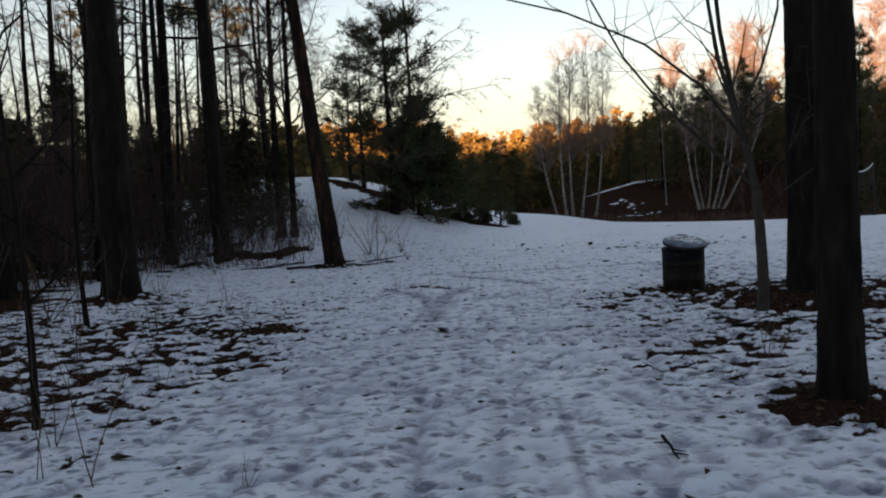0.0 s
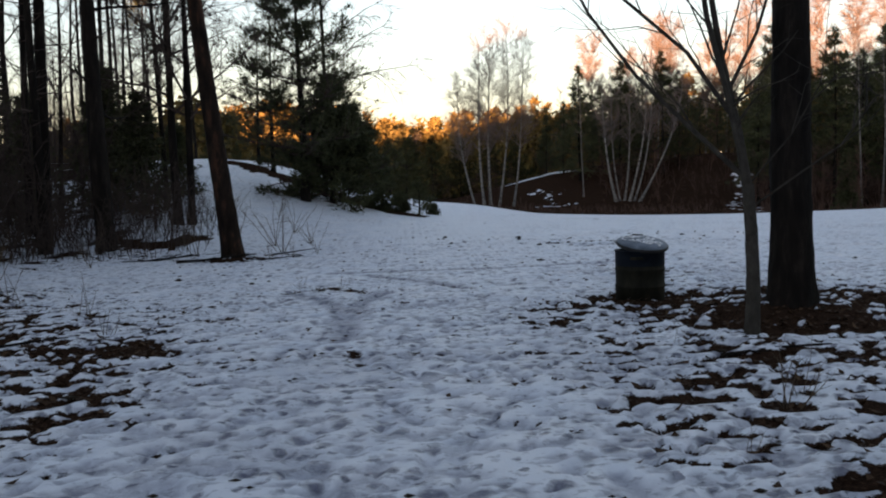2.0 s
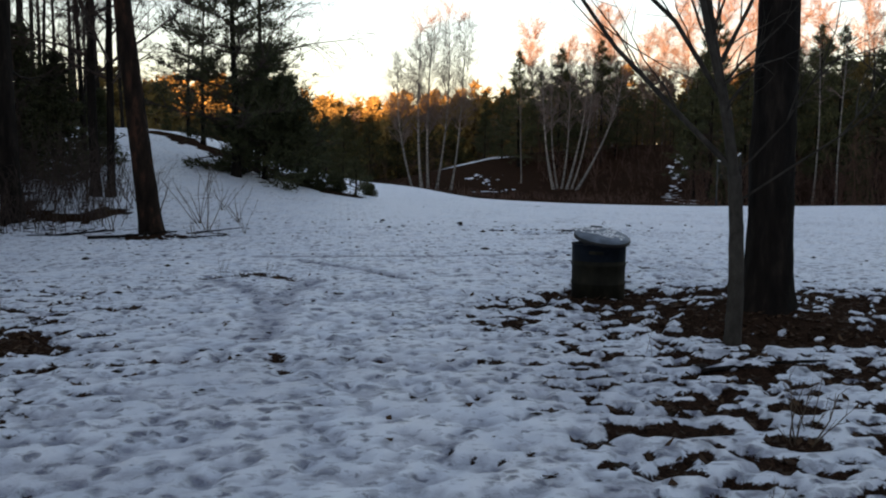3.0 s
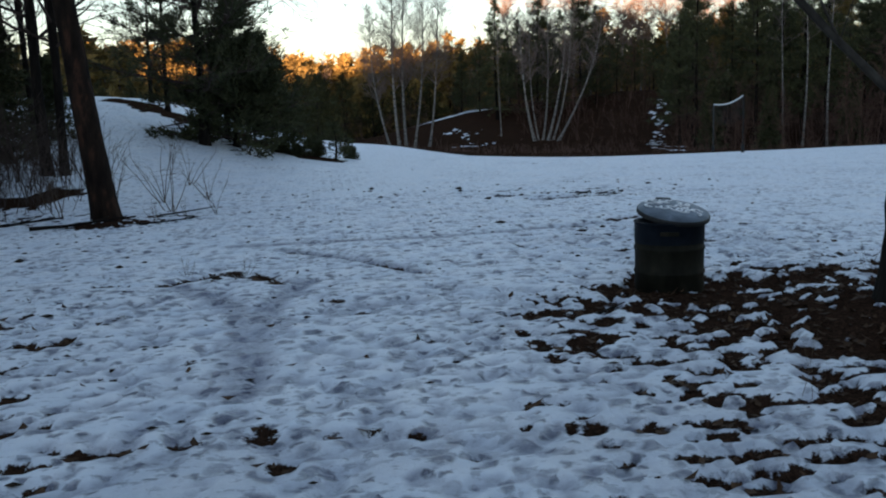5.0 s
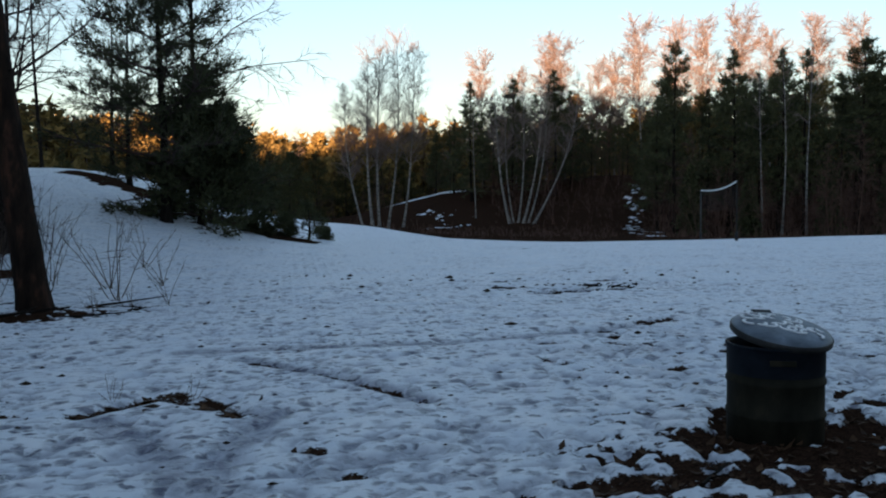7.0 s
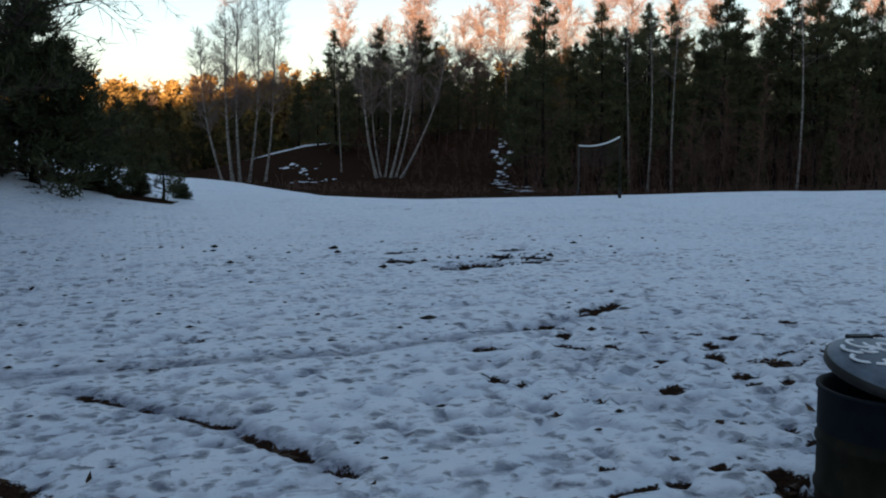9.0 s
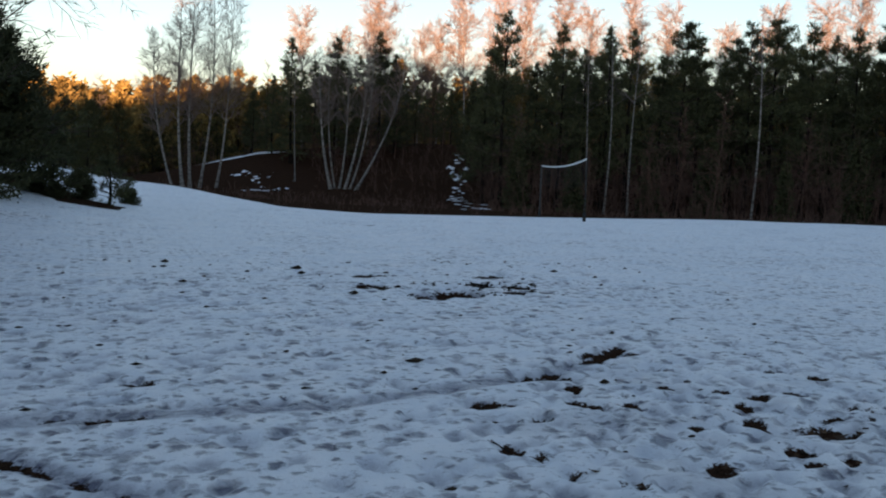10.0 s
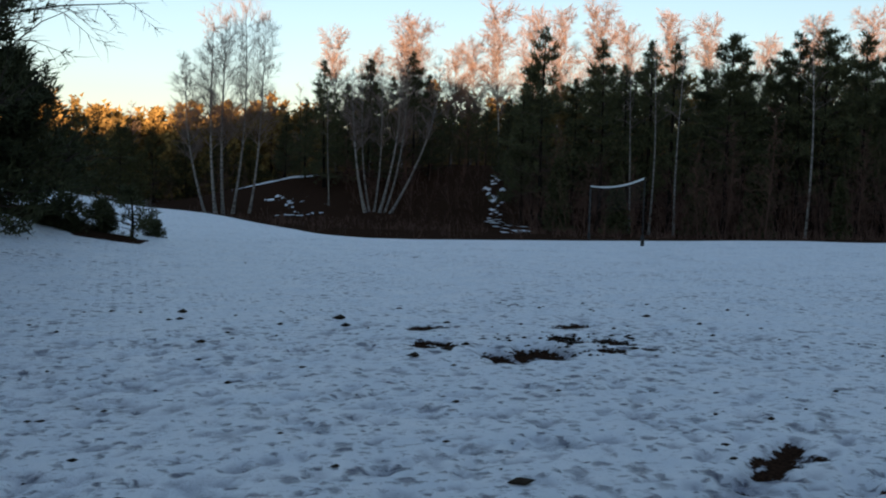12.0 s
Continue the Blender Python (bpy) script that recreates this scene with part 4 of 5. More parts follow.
# the row at the edge of the field: bearing, distance, height of the tip, kind
for az, r, zt, k in ((25.5, 72, 13.6, 0), (24.3, 75, 9.6, 2), (27.4, 76, 10.2, 2), (29.1, 73, 12.9, 1), (30.6, 78, 11.6, 2), (31.9, 74, 12.9, 2), (33.4, 72, 12.5, 2), (35.2, 80, 11.4, 1), (36.6, 72, 13.0, 3), (37.6, 75, 12.3, 1),
                     (39.6, 76, 12.2, 3), (40.6, 73, 13.0, 0), (42.0, 72, 13.2, 3), (43.9, 72, 12.8, 1), (45.2, 77, 12.6, 2), (46.4, 72, 12.2, 0), (48.2, 74, 12.8, 3), (50.3, 71, 12.4, 1), (52.5, 74, 13.2, 0)):
    place_top(P_TALL[k], 15.0, az, r, zt, "pines across the field")
for k, az in enumerate(np.arange(24.6, 55, 1.2)):
    if k % 6 == 2:
        place_top(P_RED, 15.0, az, 84 + g1.uniform(-3, 4), g1.uniform(10.0, 12.5), "pines across the field")
    else:
        place_top(P_BACK[k % 2], 13.0, az + g1.uniform(-0.4, 0.4), 86 + g1.uniform(-5, 10), g1.uniform(9.5, 12.8), "pines deeper in the wood")
for az, r, zt in ((19.2, 116, 10.2), (20.3, 114, 9.6), (21.4, 117, 10.4), (22.4, 115, 9.4), (23.4, 112, 10.0), (24.2, 108, 10.6)):
    place_top(P_BACK[int(r) % 2], 13.0, az, r, zt, "pines deeper in the wood")
# narrow pines behind the leaning birches and dark ones in the hollow beside them
for az, r, zt, k in ((11.9, 100, 14.3, 1), (13.3, 103, 12.2, 0), (14.6, 99, 14.5, 0), (16.1, 102, 13.0, 1), (17.4, 100, 15.4, 0), (18.4, 103, 13.4, 1), (10.7, 106, 10.6, 1), (9.5, 108, 9.2, 0), (12.7, 108, 11.5, 1), (15.4, 107, 12.0, 0),
                     (19.7, 108, 10.4, 1), (20.9, 106, 10.2, 0), (22.0, 112, 10.4, 1), (23.3, 100, 10.6, 0), (24.4, 92, 11.0, 1)):
    place_top(P_CONE[k], 13.0, az, r, zt, "conical pines on the bank")
for az, r, s in ((26.6, 68, 0.62), (30.2, 67, 0.55), (35.0, 68, 0.6), (38.5, 68, 0.7), (47, 67, 0.7), (51.5, 67, 0.8), (43.0, 67, 0.5)):
    x, y = polar(az, r)
    place(SPRUCE_BIG, x, y, az * 33, s, 0, "spruces at the forest edge")
for az, r, zt in ((12.2, 92, 10.5), (31.0, 68, 11.4), (32.2, 68, 12.2), (33.7, 67, 12.6), (41.2, 66, 13.4), (49.5, 68, 12.0), (54, 66, 11.5)):
    place_top(EDGE_BIRCH, 17.5, az, r, zt, "birches at the forest edge")
for k, (az, zt) in enumerate(((12.6, 20.3), (14.7, 18.6), (16.7, 24.2), (17.9, 21.8), (19.8, 19.5), (21.0, 21.3), (22.8, 24.2), (24.5, 24.2), (26.3, 25.4), (28.6, 24.6), (30.5, 22.8), (33.2, 25.0), (35.3, 22.4), (38.4, 20.4), (41.1, 24.0), (44.0, 22.5), (46.0, 23.8), (49.5, 22.5))):
    place_top(BIRCH[k % 3], 18.0, az, 125 + 4 * (k % 3), zt, "birches behind the pines")
for k, az in enumerate(np.arange(13.5, 54, 1.8)):
    r = g1.uniform(62, 78) if az > 24.5 else g1.uniform(92, 106)
    if abs(az - 22.6) < 1.3:
        continue
    x, y = polar(az + g1.uniform(-0.5, 0.5), r)
    place(U_THIN[k % 2], x, y, az * 61, g1.uniform(0.6, 1.15), 0, "bare young trees in the undergrowth")


def far_woods():
    """The distant wood beyond the mound, too far and too many to count."""
    g = np.random.default_rng(41)
    segs, C, D, tw = [], [], [], []
    for k in range(560):
        az = g.uniform(-13, 13.5) if k < 270 else g.uniform(-42, -13) if k < 370 else g.uniform(13.5, 60)
        r = g.uniform(135, 185) if az > -12 else g.uniform(75, 150)
        x, y = polar(az, r)
        z = ground_z(x, y)
        h = g.uniform(11.0, 14.2) if az < 12 else g.uniform(9, 13)
        if az < -12:
            h *= 0.62
        segs.append((x, y, z - 0.3, x, y, z + h * 0.97, 0.16, 0.03))
        if g.uniform() < 0.22:
            for m in range(50):
                f = g.uniform(0.3, 1)
                a = g.uniform(0, 6.28)
                L = h * 0.22 * (1.1 - f) + 0.5
                p = np.array([x, y, z + h * f * 1.1])
                d = unit(np.array([math.cos(a), math.sin(a), 1.1]))
                tw.append((*p, *(p + d * L), 0.035, 0.012))
                for _ in range(2):
                    q = p + d * L * g.uniform(0.3, 0.9)
                    tw.append((*q, *(q + unit(d + g.normal(0, 0.6, 3)) * L * 0.6), 0.02, 0.008))
        else:
            cb = g.uniform(0.0, 0.25)
            for m in range(26):
                a, L = g.uniform(0, 6.28), g.uniform(0, 3.8)
                C.append((x + math.cos(a) * L, y + math.sin(a) * L, z + h * g.uniform(0, 0.5)))
                D.append(unit(np.array([math.cos(a), math.sin(a), 0.5])))
            for m in range(60):
                f = cb + (1 - cb) * g.uniform(0, 1) ** 0.85
                a = g.uniform(0, 6.28)
                L = (2.4 * (1.05 - f) ** 0.7 + 0.1) * math.sqrt(g.uniform(0.15, 1))
                C.append((x + math.cos(a) * L, y + math.sin(a) * L, z + h * f))
                D.append(unit(np.array([math.cos(a), math.sin(a), 0.35])))
    t = new("distant_woods")
    V, F = seg_mesh(segs, 5)
    part("trunkwork", V, F, M_BARK_RED, t)
    V, F = tufts(C, D, 6, 0.9, 0.28, 0.75, g)
    part("foliage", V, F, M_NEEDLE_GOLDLIT, t)
    V, F = seg_mesh(tw, 3)
    part("branchwork", V, F, M_BIRCH_TWIG, t)
    for c in t.children:
        tagged(c, "", "", "", "stuff")
    return tagged(t, "distant mixed wood whose tops catch the low sun", "woods", "", "stuff")


far_woods()


def thicket(name, spots_, g, lo, hi, mat, label, forks=5, r0=0.012):
    segs = []
    for x, y in spots_:
        z = ground_z(x, y) - 0.05
        h = g.uniform(lo, hi)
        for s in range(3):
            d = unit(np.array([g.normal(0, 0.28), g.normal(0, 0.28), 1.0]))
            p = np.array([x + g.normal(0, 0.15), y + g.normal(0, 0.15), z])
            q = p + d * h * g.uniform(0.5, 1)
            segs.append((*p, *q, r0, r0 * 0.3))
            for f in range(forks):
                o = p + (q - p) * g.uniform(0.25, 0.95)
                e = o + unit(d + g.normal(0, 0.6, 3)) * h * g.uniform(0.15, 0.45)
                segs.append((*o, *e, r0 * 0.5, r0 * 0.2))
                e2 = o + (e - o) * 0.5
                segs.append((*e2, *(e2 + unit(e - o + g.normal(0, 0.4, 3)) * h * 0.15), r0 * 0.35, r0 * 0.15))
    V, F = seg_mesh(segs)
    ob = part(name, V, F, mat)
    return tagged(ob, label, "shrubs", "", "stuff")


g2 = np.random.default_rng(51)
sp = []
while len(sp) < 700:
    az, r = g2.uniform(-1, 64), g2.uniform(60, 118)
    if (az < 24 and r < 86) or (az < 13.5 and r < 111):
        continue
    if abs(az - 22.9) < 1.0:
        continue
    sp.append(polar(az, r))
thicket("bank_shrubs", sp, g2, 1.5, 7.0, M_SHRUB, "leafless reddish-brown undergrowth below the pines", 5, 0.022)
sp = [(g2.uniform(-30, -7.2), g2.uniform(11, 48)) for _ in range(700)]
sp += [(g2.uniform(-17, -7.4), g2.uniform(13.5, 25)) for _ in range(330)]
sp = [(x, y) for x, y in sp if not (y > 33 and x > -10.5) and not (y < 15 and x > -7.8)]
thicket("forest_shrubs", sp, g2, 1.0, 5.2, M_TWIG, "dark leafless thicket on the forest floor", 5, 0.016)
sp = [(-3.9 - 4.0 * g2.uniform() ** 0.8, g2.uniform(18.8, 27.0)) for _ in range(150)]
thicket("slope_shrubs", sp, g2, 0.5, 2.0, M_TWIG, "low leafless brush on the snowy slope between trunks", 5, 0.009)


# ---------------------------------------------------------------- the bin
M_DRUM = plain("worn_olive_paint", [(0.3, (0.006, 0.006, 0.004)), (0.55, (0.017, 0.016, 0.011)), (0.8, (0.045, 0.036, 0.022))], 6.0, 0.72, 0.2, (1, 1, 0.5), (0.3, 0.004))
M_DRUM_TOP = plain("dark_blue_band", [(0.3, (0.005, 0.007, 0.011)), (0.7, (0.014, 0.018, 0.026))], 7.0, 0.7, 0.2, None, (0.3, 0.004))
M_LID = plain("grey_lid_metal", [(0.3, (0.06, 0.075, 0.095)), (0.6, (0.14, 0.17, 0.21)), (0.8, (0.27, 0.3, 0.35))], 7.0, 0.5, 0.3, None, (0.25, 0.004))
M_SCRAWL = plain("white_marker", [(0.3, (0.7, 0.72, 0.75)), (0.7, (0.85, 0.86, 0.88))], 20.0, 0.6, 0, None, None)
M_BLACK = plain("black_iron", [(0.3, (0.012, 0.012, 0.012)), (0.7, (0.03, 0.03, 0.03))], 20.0, 0.6, 0.4, None, (0.3, 0.003))


def revolve(profile, steps):
    """A closed skin from (radius, z) rows."""
    P = np.array(profile, dtype=float)
    a = np.arange(steps) * 2 * np.pi / steps
    V = np.stack([P[:, 0:1] * np.cos(a), P[:, 0:1] * np.sin(a), np.repeat(P[:, 1:2], steps, axis=1)], axis=2).reshape(-1, 3)
    i = np.arange(steps)
    q = np.stack([i, (i + 1) % steps, (i + 1) % steps + steps, i + steps], axis=1)
    F = (q[None] + (np.arange(len(P) - 1) * steps)[:, None, None]).reshape(-1, 4)
    return V, [F]


def litter_bin():
    top = new("litter_bin")
    R, H = 0.285, 0.62
    body = [(0.0, 0.0), (R - 0.01, 0.0), (R, 0.012)]
    for rib in (0.2, 0.4):
        body += [(R, rib - 0.022), (R + 0.009, rib - 0.008), (R + 0.009, rib + 0.008), (R, rib + 0.022)]
    body += [(R, 0.445)]
    part("drum", *revolve(body, 56), M_DRUM, top, "dented olive-brown drum", True)
    band = [(R + 0.001, 0.445), (R + 0.003, 0.45), (R + 0.003, H - 0.012), (R + 0.012, H - 0.008), (R + 0.012, H + 0.004), (R - 0.004, H + 0.006), (R - 0.014, H - 0.01), (R - 0.014, 0.1), (0.0, 0.1)]
    part("upper_band", *revolve(band, 56), M_DRUM_TOP, top, "dark blue-black band with a rolled rim", True)
    # small pale plate on the side that faces the path
    bm = bmesh.new()
    bmesh.ops.create_cube(bm, size=1, matrix=Matrix.Diagonal((0.008, 0.15, 0.035, 1)))
    bmesh.ops.bevel(bm, geom=bm.edges[:], offset=0.003, segments=1, affect="EDGES")
    plate = bm_part("plate", bm, M_DRUM, top, "small scuffed metal plate", False)
    pa = math.atan2(-4.9, -1.9)
    plate.matrix_basis = pose(math.cos(pa) * (R + 0.005), math.sin(pa) * (R + 0.005), 0.54, 0, 0, math.degrees(pa))
    # lid: a shallow dish, tipped and slid to one side
    lr = R + 0.012
    prof = [(0.0, 0.038), (0.12, 0.036), (0.22, 0.029), (lr - 0.03, 0.016), (lr - 0.008, 0.006), (lr, -0.006), (lr, -0.04), (lr - 0.006, -0.042), (lr - 0.008, -0.008), (lr - 0.03, 0.006), (0.2, 0.018), (0.0, 0.026)]
    lid = part("lid", *revolve(prof, 56), M_LID, top, "loose grey lid scrawled over with white marker", True)
    lid.matrix_basis = pose(0.03, -0.015, H + 0.085, 0, 0, -33) @ pose(0, 0, 0, 8.5, 10.0, 0)
    rim_v, rim_f = revolve([(lr + 0.001, -0.004), (lr + 0.006, -0.01), (lr + 0.006, -0.038), (lr + 0.001, -0.044)], 56)
    part("rim", rim_v, rim_f, M_BLACK, lid, "dark lid rim", True)
    bm = bmesh.new()
    bmesh.ops.create_cube(bm, size=1, matrix=Matrix.Diagonal((0.13, 0.035, 0.02, 1)))
    bmesh.ops.bevel(bm, geom=bm.edges[:], offset=0.005, segments=2, affect="EDGES")
    tab = bm_part("hinge_tab", bm, M_BLACK, lid, "black hinge tab", False)
    tab.matrix_basis = pose(-0.145, 0.228, 0.016, 0, 0, 33)
    # scrawl that cannot be read: plain curved strokes
    g = np.random.default_rng(8)
    for row in range(3):
        for k in range(9 if row else 7):
            cx, cy = -0.22 + 0.054 * k + 0.02 * row, 0.10 - 0.09 * row + g.normal(0, 0.01)
            if math.hypot(cx, cy) > 0.235:
                continue
            n, w = 9, 0.0085
            a0_, bend_ = g.uniform(0, 6.28), g.uniform(1.5, 5.0)
            rr = g.uniform(0.026, 0.045)
            pts = [(cx + rr * math.cos(a0_ + bend_ * i / n) * 1.2, cy + rr * math.sin(a0_ + bend_ * i / n)) for i in range(n + 1)]
            V, F = [], []
            for i, (x, y) in enumerate(pts):
                ang = a0_ + bend_ * i / n
                d = np.array([math.cos(ang), math.sin(ang)])
                zc = 0.0395 - 0.16 * (x * x + y * y)
                V += [(x - d[0] * w, y - d[1] * w, zc - 0.002), (x + d[0] * w, y + d[1] * w, zc - 0.002), (x + d[0] * w, y + d[1] * w, zc + 0.003), (x - d[0] * w, y - d[1] * w, zc + 0.003)]
                if i:
                    b = 4 * i
                    F += [(b - 4 + m, b - 4 + (m + 1) % 4, b + (m + 1) % 4, b + m) for m in range(4)]
            part("scrawl", np.array(V), [np.array(F)], M_SCRAWL, lid)
    return tagged(top, "round metal litter bin with its lid knocked askew", "litter bin")


put(litter_bin(), 3.48, 11.45, 0, 1.0, -0.03)

# ---------------------------------------------------------------- volleyball net
M_TAPE = plain("white_tape", [(0.3, (0.6, 0.6, 0.6)), (0.7, (0.8, 0.8, 0.8))], 9.0, 0.7, 0, None, None)
M_CORD = plain("dark_net_cord", [(0.3, (0.03, 0.03, 0.03)), (0.7, (0.06, 0.06, 0.06))], 9.0, 0.8, 0, None, None)
M_POST = plain("grey_steel_post", [(0.3, (0.03, 0.03, 0.03)), (0.7, (0.07, 0.07, 0.07))], 9.0, 0.55, 0.5, None, None)


def volleyball_net(ax, ay, bx, by):
    top = new("volleyball_net")
    za, zb = ground_z(ax, ay), ground_z(bx, by)
    A, B = np.array([ax, ay, 1.85]), np.array([bx, by, 1.55])
    for p, z in ((A, za), (B, zb)):
        post = part("post", *tube([(p[0], p[1], z - 0.2), (p[0], p[1], z + 1.0), (p[0], p[1], p[2] + 0.03)], (0.03, 0.03, 0.028) if p is B else (0.018, 0.018, 0.016), 10), M_POST if p is B else M_BLACK, top, "thin grey steel post" if p is B else "thin black post", True)
        part("sleeve", *tube([(p[0], p[1], z - 0.2), (p[0], p[1], z + 0.16), (p[0], p[1], z + 0.32)], (0.06, 0.06, 0.055), 10), M_BLACK, post, "black base sleeve", True)
    t = np.linspace(0, 1, 25)
    line = A + (B - A) * t[:, None]
    line[:, 2] -= 0.17 * 4 * t * (1 - t) * (1 - 0.25 * t)
    side = np.cross(unit(B - A), (0, 0, 1))
    V, F = [], []
    for i, p in enumerate(line):
        for dz, ds in ((0.032, 0.006), (-0.032, 0.006), (-0.032, -0.006), (0.032, -0.006)):
            V.append(p + np.array([0, 0, dz]) + side * ds)
        if i:
            b = 4 * i
            F += [(b - 4 + m, b - 4 + (m + 1) % 4, b + (m + 1) % 4, b + m) for m in range(4)]
    part("tape", np.array(V), [np.array(F)], M_TAPE, top, "sagging white top tape")
    segs = []
    for k in range(1, 8):
        for p, q in zip(line, line[1:]):
            segs.append((*(p - np.array([0, 0, 0.12 * k])), *(q - np.array([0, 0, 0.12 * k])), 0.0016, 0.0016))
    for u in np.linspace(0, 1, 70):
        p = np.array([np.interp(u, t, line[:, c]) for c in range(3)])
        segs.append((*p, *(p - np.array([0, 0, 0.84])), 0.0016, 0.0016))
    tagged(part("netting", *seg_mesh(segs), M_CORD, top, "faint dark netting"), "", "", "", "stuff")
    return tagged(top, "slack volleyball net with white tape on the snowfield", "net")


volleyball_net(16.57, 37.0, 19.0, 45.0)

# ---------------------------------------------------------------- weeds, sticks, leaves


def weed(seed, h, stems, spread=0.18, forks=3, name="dead_weed", r0=0.005, label="dry dead weed stalks poking out of the snow"):
    g = np.random.default_rng(seed)
    top = new(name)
    for s in range(stems):
        segs = []
        d = unit(np.array([g.normal(0, spread), g.normal(0, spread), 1.0]))
        p = np.array([g.normal(0, 0.04), g.normal(0, 0.04), -0.06])
        L, r = h * g.uniform(0.6, 1.1), r0
        for k in range(5):
            d = unit(d + g.normal(0, 0.09, 3))
            q = p + d * L / 5
            segs.append((*p, *q, r, r * 0.82))
            r *= 0.82
            for m in range(forks if k > 1 else 0):
                if g.uniform() < 0.55:
                    twigs(segs, q, unit(d + g.normal(0, 0.5, 3)), L * g.uniform(0.12, 0.3), r * 0.7, 0, g, 0, 2, 0.15, 0.05)
            p = q
        tagged(part("stem", *seg_mesh(segs, 4), M_STALK, top), "", "", "", "stuff")
    return tagged(top, label, "weed")


WEEDS = [weed(401, 0.9, 2), weed(402, 0.55, 4, 0.3), weed(403, 1.3, 2, 0.12), weed(404, 0.35, 6, 0.4), weed(405, 1.5, 5, 0.45, 4, "shrub", 0.011, "bare wispy shrub at the forest edge")]
for k, (x, y, i, s) in enumerate(((-1.35, 3.35, 0, 1.0), (-1.72, 3.5, 2, 0.9), (-0.5, 3.3, 3, 0.5), (-2.0, 4.1, 1, 1.0), (-2.7, 5.4, 2, 1.0), (-1.9, 5.9, 0, 0.8), (-2.9, 6.6, 1, 1.1), (-3.4, 7.6, 2, 1.1), (-2.5, 7.3, 0, 0.9),
                                  (-3.9, 6.4, 1, 1.2), (-4.4, 8.0, 0, 1.2), (-3.1, 8.9, 3, 1.3), (-2.3, 9.9, 3, 1.0), (-4.8, 9.9, 1, 1.4), (-3.0, 11.3, 1, 1.0), (-5.3, 10.8, 4, 0.9), (-5.6, 9.2, 4, 1.1), (3.1, 6.35, 3, 1.2), (3.2, 6.5, 1, 0.8), (3.0, 8.4, 0, 0.45), (4.1, 6.2, 2, 0.7), (3.8, 5.2, 0, 0.8), (4.6, 7.4, 1, 0.9), (2.5, 5.4, 3, 0.5), (-4.2, 9.2, 2, 1.2), (-3.6, 10.4, 1, 1.0), (-4.6, 11.2, 0, 1.2), (-4.3, 12.6, 1, 1.2),
                                  (-2.3, 21.6, 4, 0.9), (-1.1, 19.3, 4, 0.5), (-3.1, 20.9, 4, 0.9), (-1.6, 19.2, 3, 1.0), (-2.0, 18.9, 3, 1.0), (-1.95, 20.2, 4, 1.0), (-1.5, 21.8, 4, 0.6), (-3.6, 19.6, 4, 0.8), (-2.2, 24.5, 4, 0.7), (-3.1, 28.0, 4, 0.6), (-4.4, 19.0, 1, 1.3), (-3.3, 22.2, 1, 1.5), (-5.0, 17.4, 4, 0.6), (5.6, 8.0, 0, 1.0), (5.3, 11.4, 1, 0.6), (-6.0, 15.8, 4, 0.8), (-0.75, 13.2, 3, 0.6), (-0.2, 13.25, 3, 0.6))):
    place(WEEDS[i], x, y, k * 67, s, 0, "dead weeds and shrubs")


def lone_sapling(seed, h, r, label):
    g = np.random.default_rng(seed)
    top = new("sapling")
    P = trunk_line(h, (0.0, 0.02), 0.06, 18, g)
    P[:, 2] -= 0.05
    part("trunk", *tube(P, r * (1 - 0.8 * np.linspace(0, 1, 18)), 8, 0.001, 0.2, seed), M_BARK, top, "", True)
    for k in range(9):
        segs = []
        z = 0.25 + 0.7 * k / 9
        p = np.array([np.interp(z, np.linspace(0, 1, 18), P[:, c]) for c in range(3)])
        twigs(segs, p, unit(np.array([math.cos(k * 2.3), math.sin(k * 2.3), 0.9])), h * 0.2, r * 0.4, 1, g, 0, 4, 0.15, 0.03)
        tagged(part("branch", *seg_mesh(segs, 4), M_BARK, top), "", "", "", "stuff")
    return tagged(top, label, "tree")


put(lone_sapling(411, 3.6, 0.03, "thin bare sapling in the snow beside the path"), -2.3, 4.6)
put(lone_sapling(412, 2.6, 0.02, "thin bent bare sapling among dead weeds"), -3.0, 5.2, 120)
put(lone_sapling(413, 4.2, 0.035, "thin dark sapling at the forest edge"), -4.4, 10.0, 200)


def fallen_branch(seed, L, r, label):
    g = np.random.default_rng(seed)
    top = new("fallen_branch")
    P = [np.array([0.0, 0, 0.02])]
    d = np.array([1.0, 0, 0])
    for k in range(7):
        d = unit(d + np.array([0, g.normal(0, 0.2), g.normal(0, 0.03)]))
        P.append(P[-1] + d * L / 7)
    part("stick", *tube(P, np.linspace(r, r * 0.4, 8), 7, 0.001, 0, seed), M_BARK, top, "", True)
    for k in (2, 4, 5):
        side = unit(d + np.array([0, g.choice([-1, 1]) * 0.9, 0.15]))
        part("side_twig", *tube([P[k], P[k] + side * L * 0.14, P[k] + side * L * 0.25], (r * 0.5, r * 0.35, r * 0.2), 5), M_BARK, top)
    return tagged(top, label, "branch")


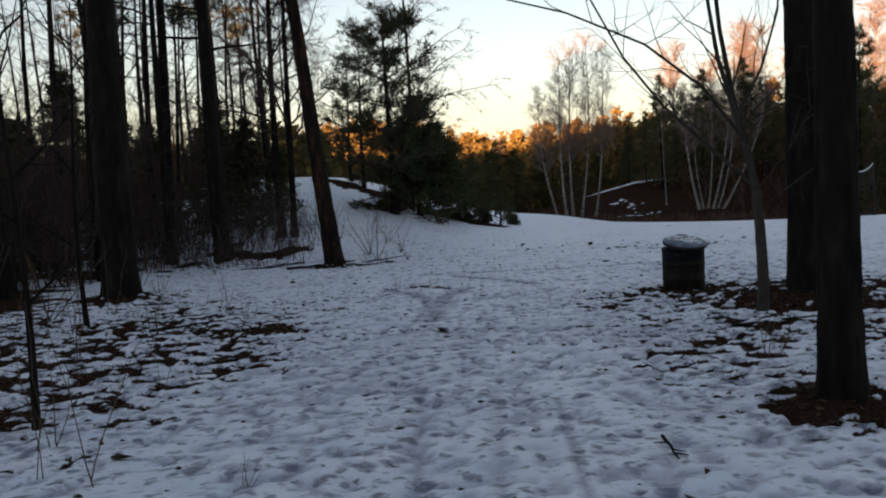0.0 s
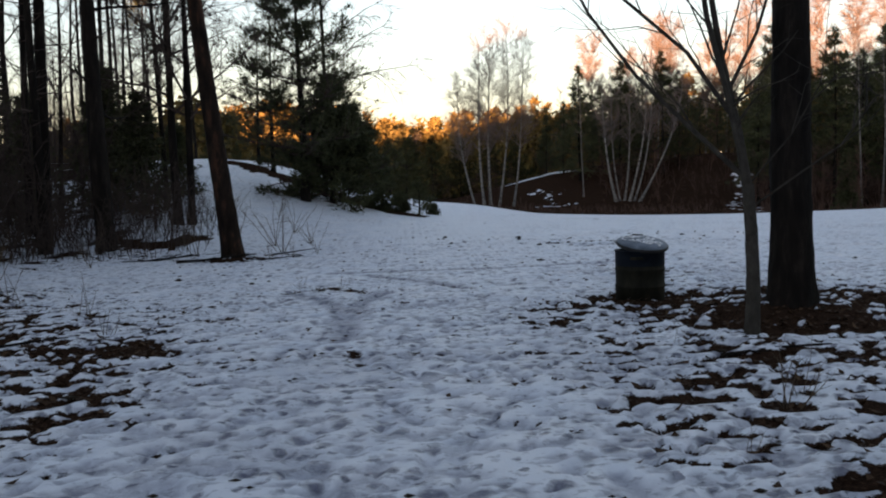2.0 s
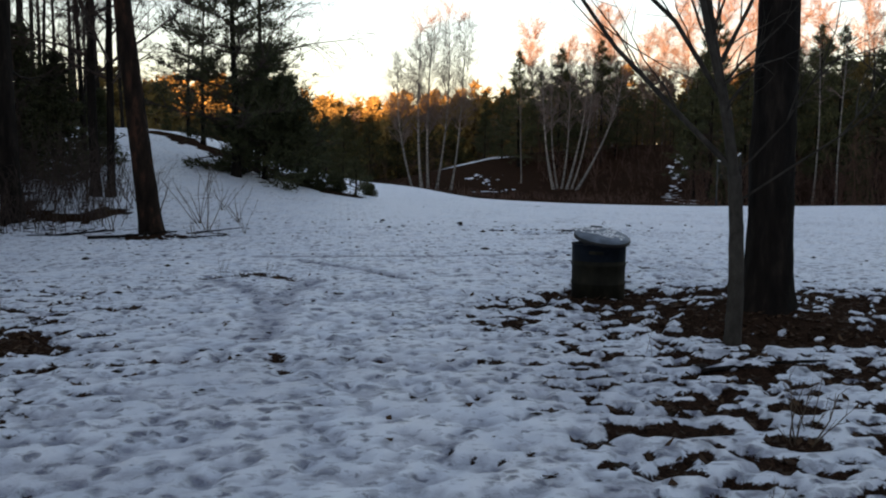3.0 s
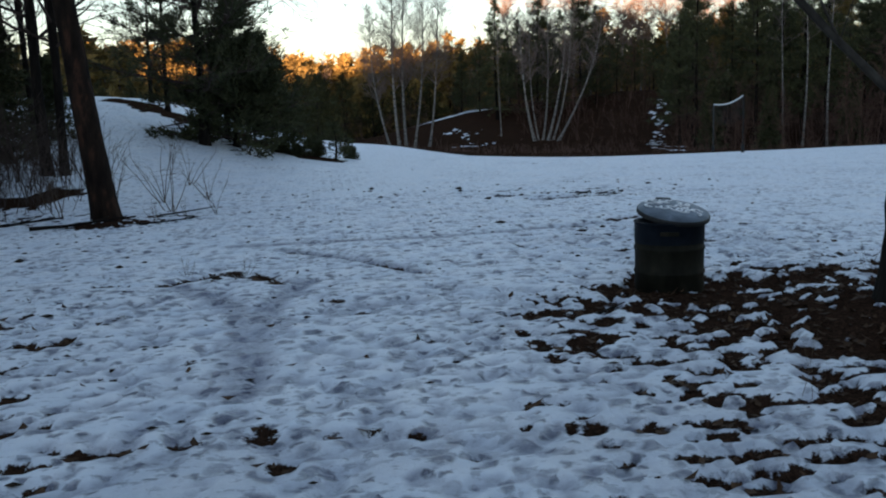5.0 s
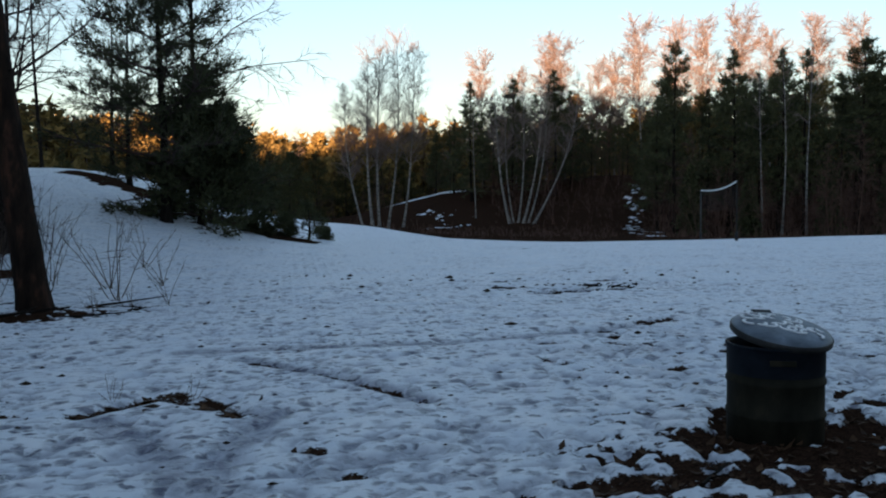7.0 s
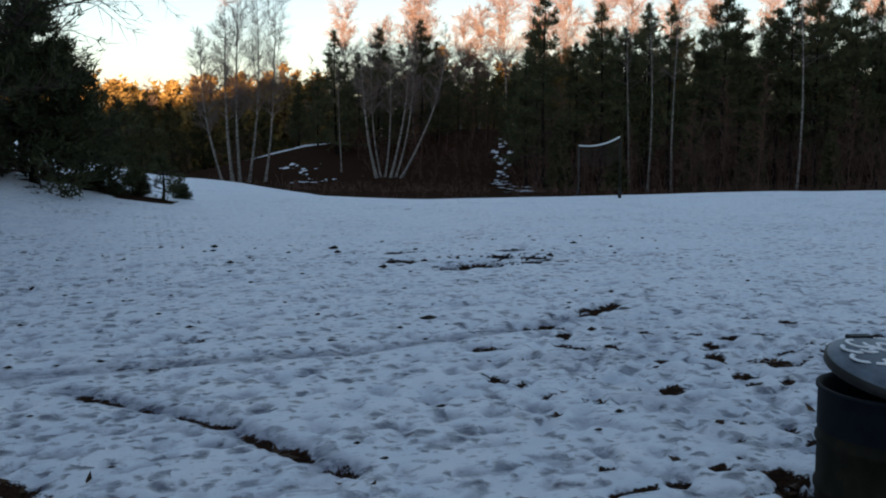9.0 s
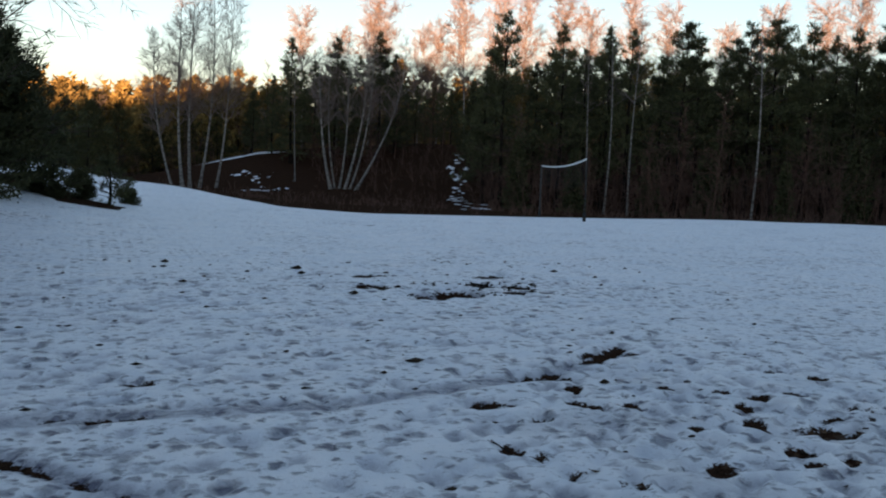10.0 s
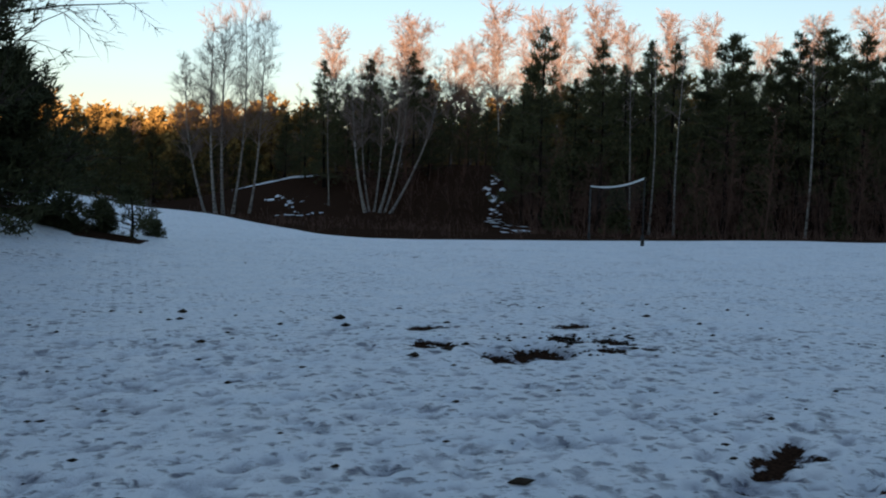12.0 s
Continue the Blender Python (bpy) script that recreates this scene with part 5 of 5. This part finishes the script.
STICKS = [fallen_branch(421, 0.9, 0.018, "dark fallen branch lying on the snow"), fallen_branch(422, 0.45, 0.011, "short dark stick on the snow"), fallen_branch(423, 1.5, 0.03, "long fallen branch lying at the forest edge")]
for k, (x, y, a, i) in enumerate(((1.75, 3.75, -112, 1), (-1.55, 19.0, 10, 1), (-1.4, 18.9, 120, 1), (-2.2, 18.2, -12, 0), (-3.6, 17.9, 8, 2), (3.2, 7.85, 3, 0), (2.6, 10.6, 25, 1),
                                  (-2.0, 19.3, 20, 0), (-4.8, 18.5, 12, 2), (2.75, 14.0, 70, 1), (5.1, 20.0, 40, 1), (4.5, 19.9, -15, 1), (-3.2, 9.0, 15, 0), (5.4, 19.5, 150, 1), (6.8, 30.3, 0, 1), (3.1, 28.8, 60, 1))):
    place(STICKS[i], x, y, a, 1.0 if y < 13.5 or x < 0 else 0.5, 0.01, "fallen sticks")

CHAR = fallen_branch(424, 0.42, 0.035, "short charred piece of wood in the old fire pit")
for k, (x, y, a) in enumerate(((4.75, 19.75, 20), (5.3, 20.2, -30), (5.6, 20.0, 50), (5.45, 20.3, 160), (5.75, 19.75, 80), (5.2, 19.9, 75))):
    place(CHAR, x, y, a, 0.4 + 0.05 * (k % 4), 0.005, "charred wood")

g3 = np.random.default_rng(61)
V, F, n = [], [], 0
while n < 5200:
    x, y = (g3.uniform(-6.2, 7.4), g3.uniform(2.0, 14)) if n % 60 else (g3.uniform(-6, 7), g3.uniform(2, 14))
    if bare_at(x, y) < 0.5 and n % 60:
        if g3.uniform() > 0.002:
            continue
    z = ground_z(x, y) + 0.012
    L, W, a = g3.uniform(0.02, 0.05), g3.uniform(0.012, 0.026), g3.uniform(0, 6.28)
    u, v = np.array([math.cos(a), math.sin(a), g3.normal(0, 0.25)]), np.array([-math.sin(a), math.cos(a), g3.normal(0, 0.25)])
    c = np.array([x, y, z])
    curl = np.array([0, 0, g3.uniform(0.004, 0.016)])
    V += [c - u * L + curl, c - v * W, c + v * W, c + u * L + curl]
    F += [(4 * n, 4 * n + 1, 4 * n + 2), (4 * n + 2, 4 * n + 1, 4 * n + 3)]
    n += 1
tagged(part("fallen_leaves", np.array(V), [np.array(F)], M_LEAF), "brown curled leaves and litter on thawed patches", "leaves", "", "stuff")

octa = np.array([(1, 0, 0), (0, 1, 0), (-1, 0, 0), (0, -1, 0), (0, 0, 0.8), (0, 0, -0.6)], dtype=float)
octf = np.array([(0, 1, 4), (1, 2, 4), (2, 3, 4), (3, 0, 4), (1, 0, 5), (2, 1, 5), (3, 2, 5), (0, 3, 5)])
V, F = [], []
for k in range(600):
    x, y = g3.uniform(-3.5, 8.5), 2 + 21 * g3.uniform() ** 1.1
    if k % 6 == 0:   # charred bits round the old fire pit
        x, y = 5.2 + g3.normal(0, 0.55), 19.9 + g3.normal(0, 0.45)
    s = g3.uniform(0.006, 0.02) * (1 + max(0, y - 14) * 0.03) * (2.0 if g3.uniform() < 0.08 else 1)
    V.append(octa * s * g3.uniform(0.6, 1.4, (6, 3)) * np.array([1.8, 1.2, 0.8]) + np.array([x, y, ground_z(x, y) + s * 0.3]))
    F.append(octf + 6 * k)
tagged(part("soil_crumbs", np.concatenate(V), [np.concatenate(F)], M_CLOD), "dark crumbs of soil, cones and bark on the snow", "debris", "", "stuff")

sp = []
while len(sp) < 1100:
    az, r = g2.uniform(2, 62), 40 + 62 * g2.uniform() ** 0.8
    if r < edge_r(az) + 1 or abs(az - 22.9) < 0.7 or (az < 13.5 and r > 82):
        continue
    sp.append(polar(az, r))
thicket("bank_grass", sp, g2, 0.25, 0.9, M_SHRUB, "dry reddish grass and heather below the bank", 2, 0.02)
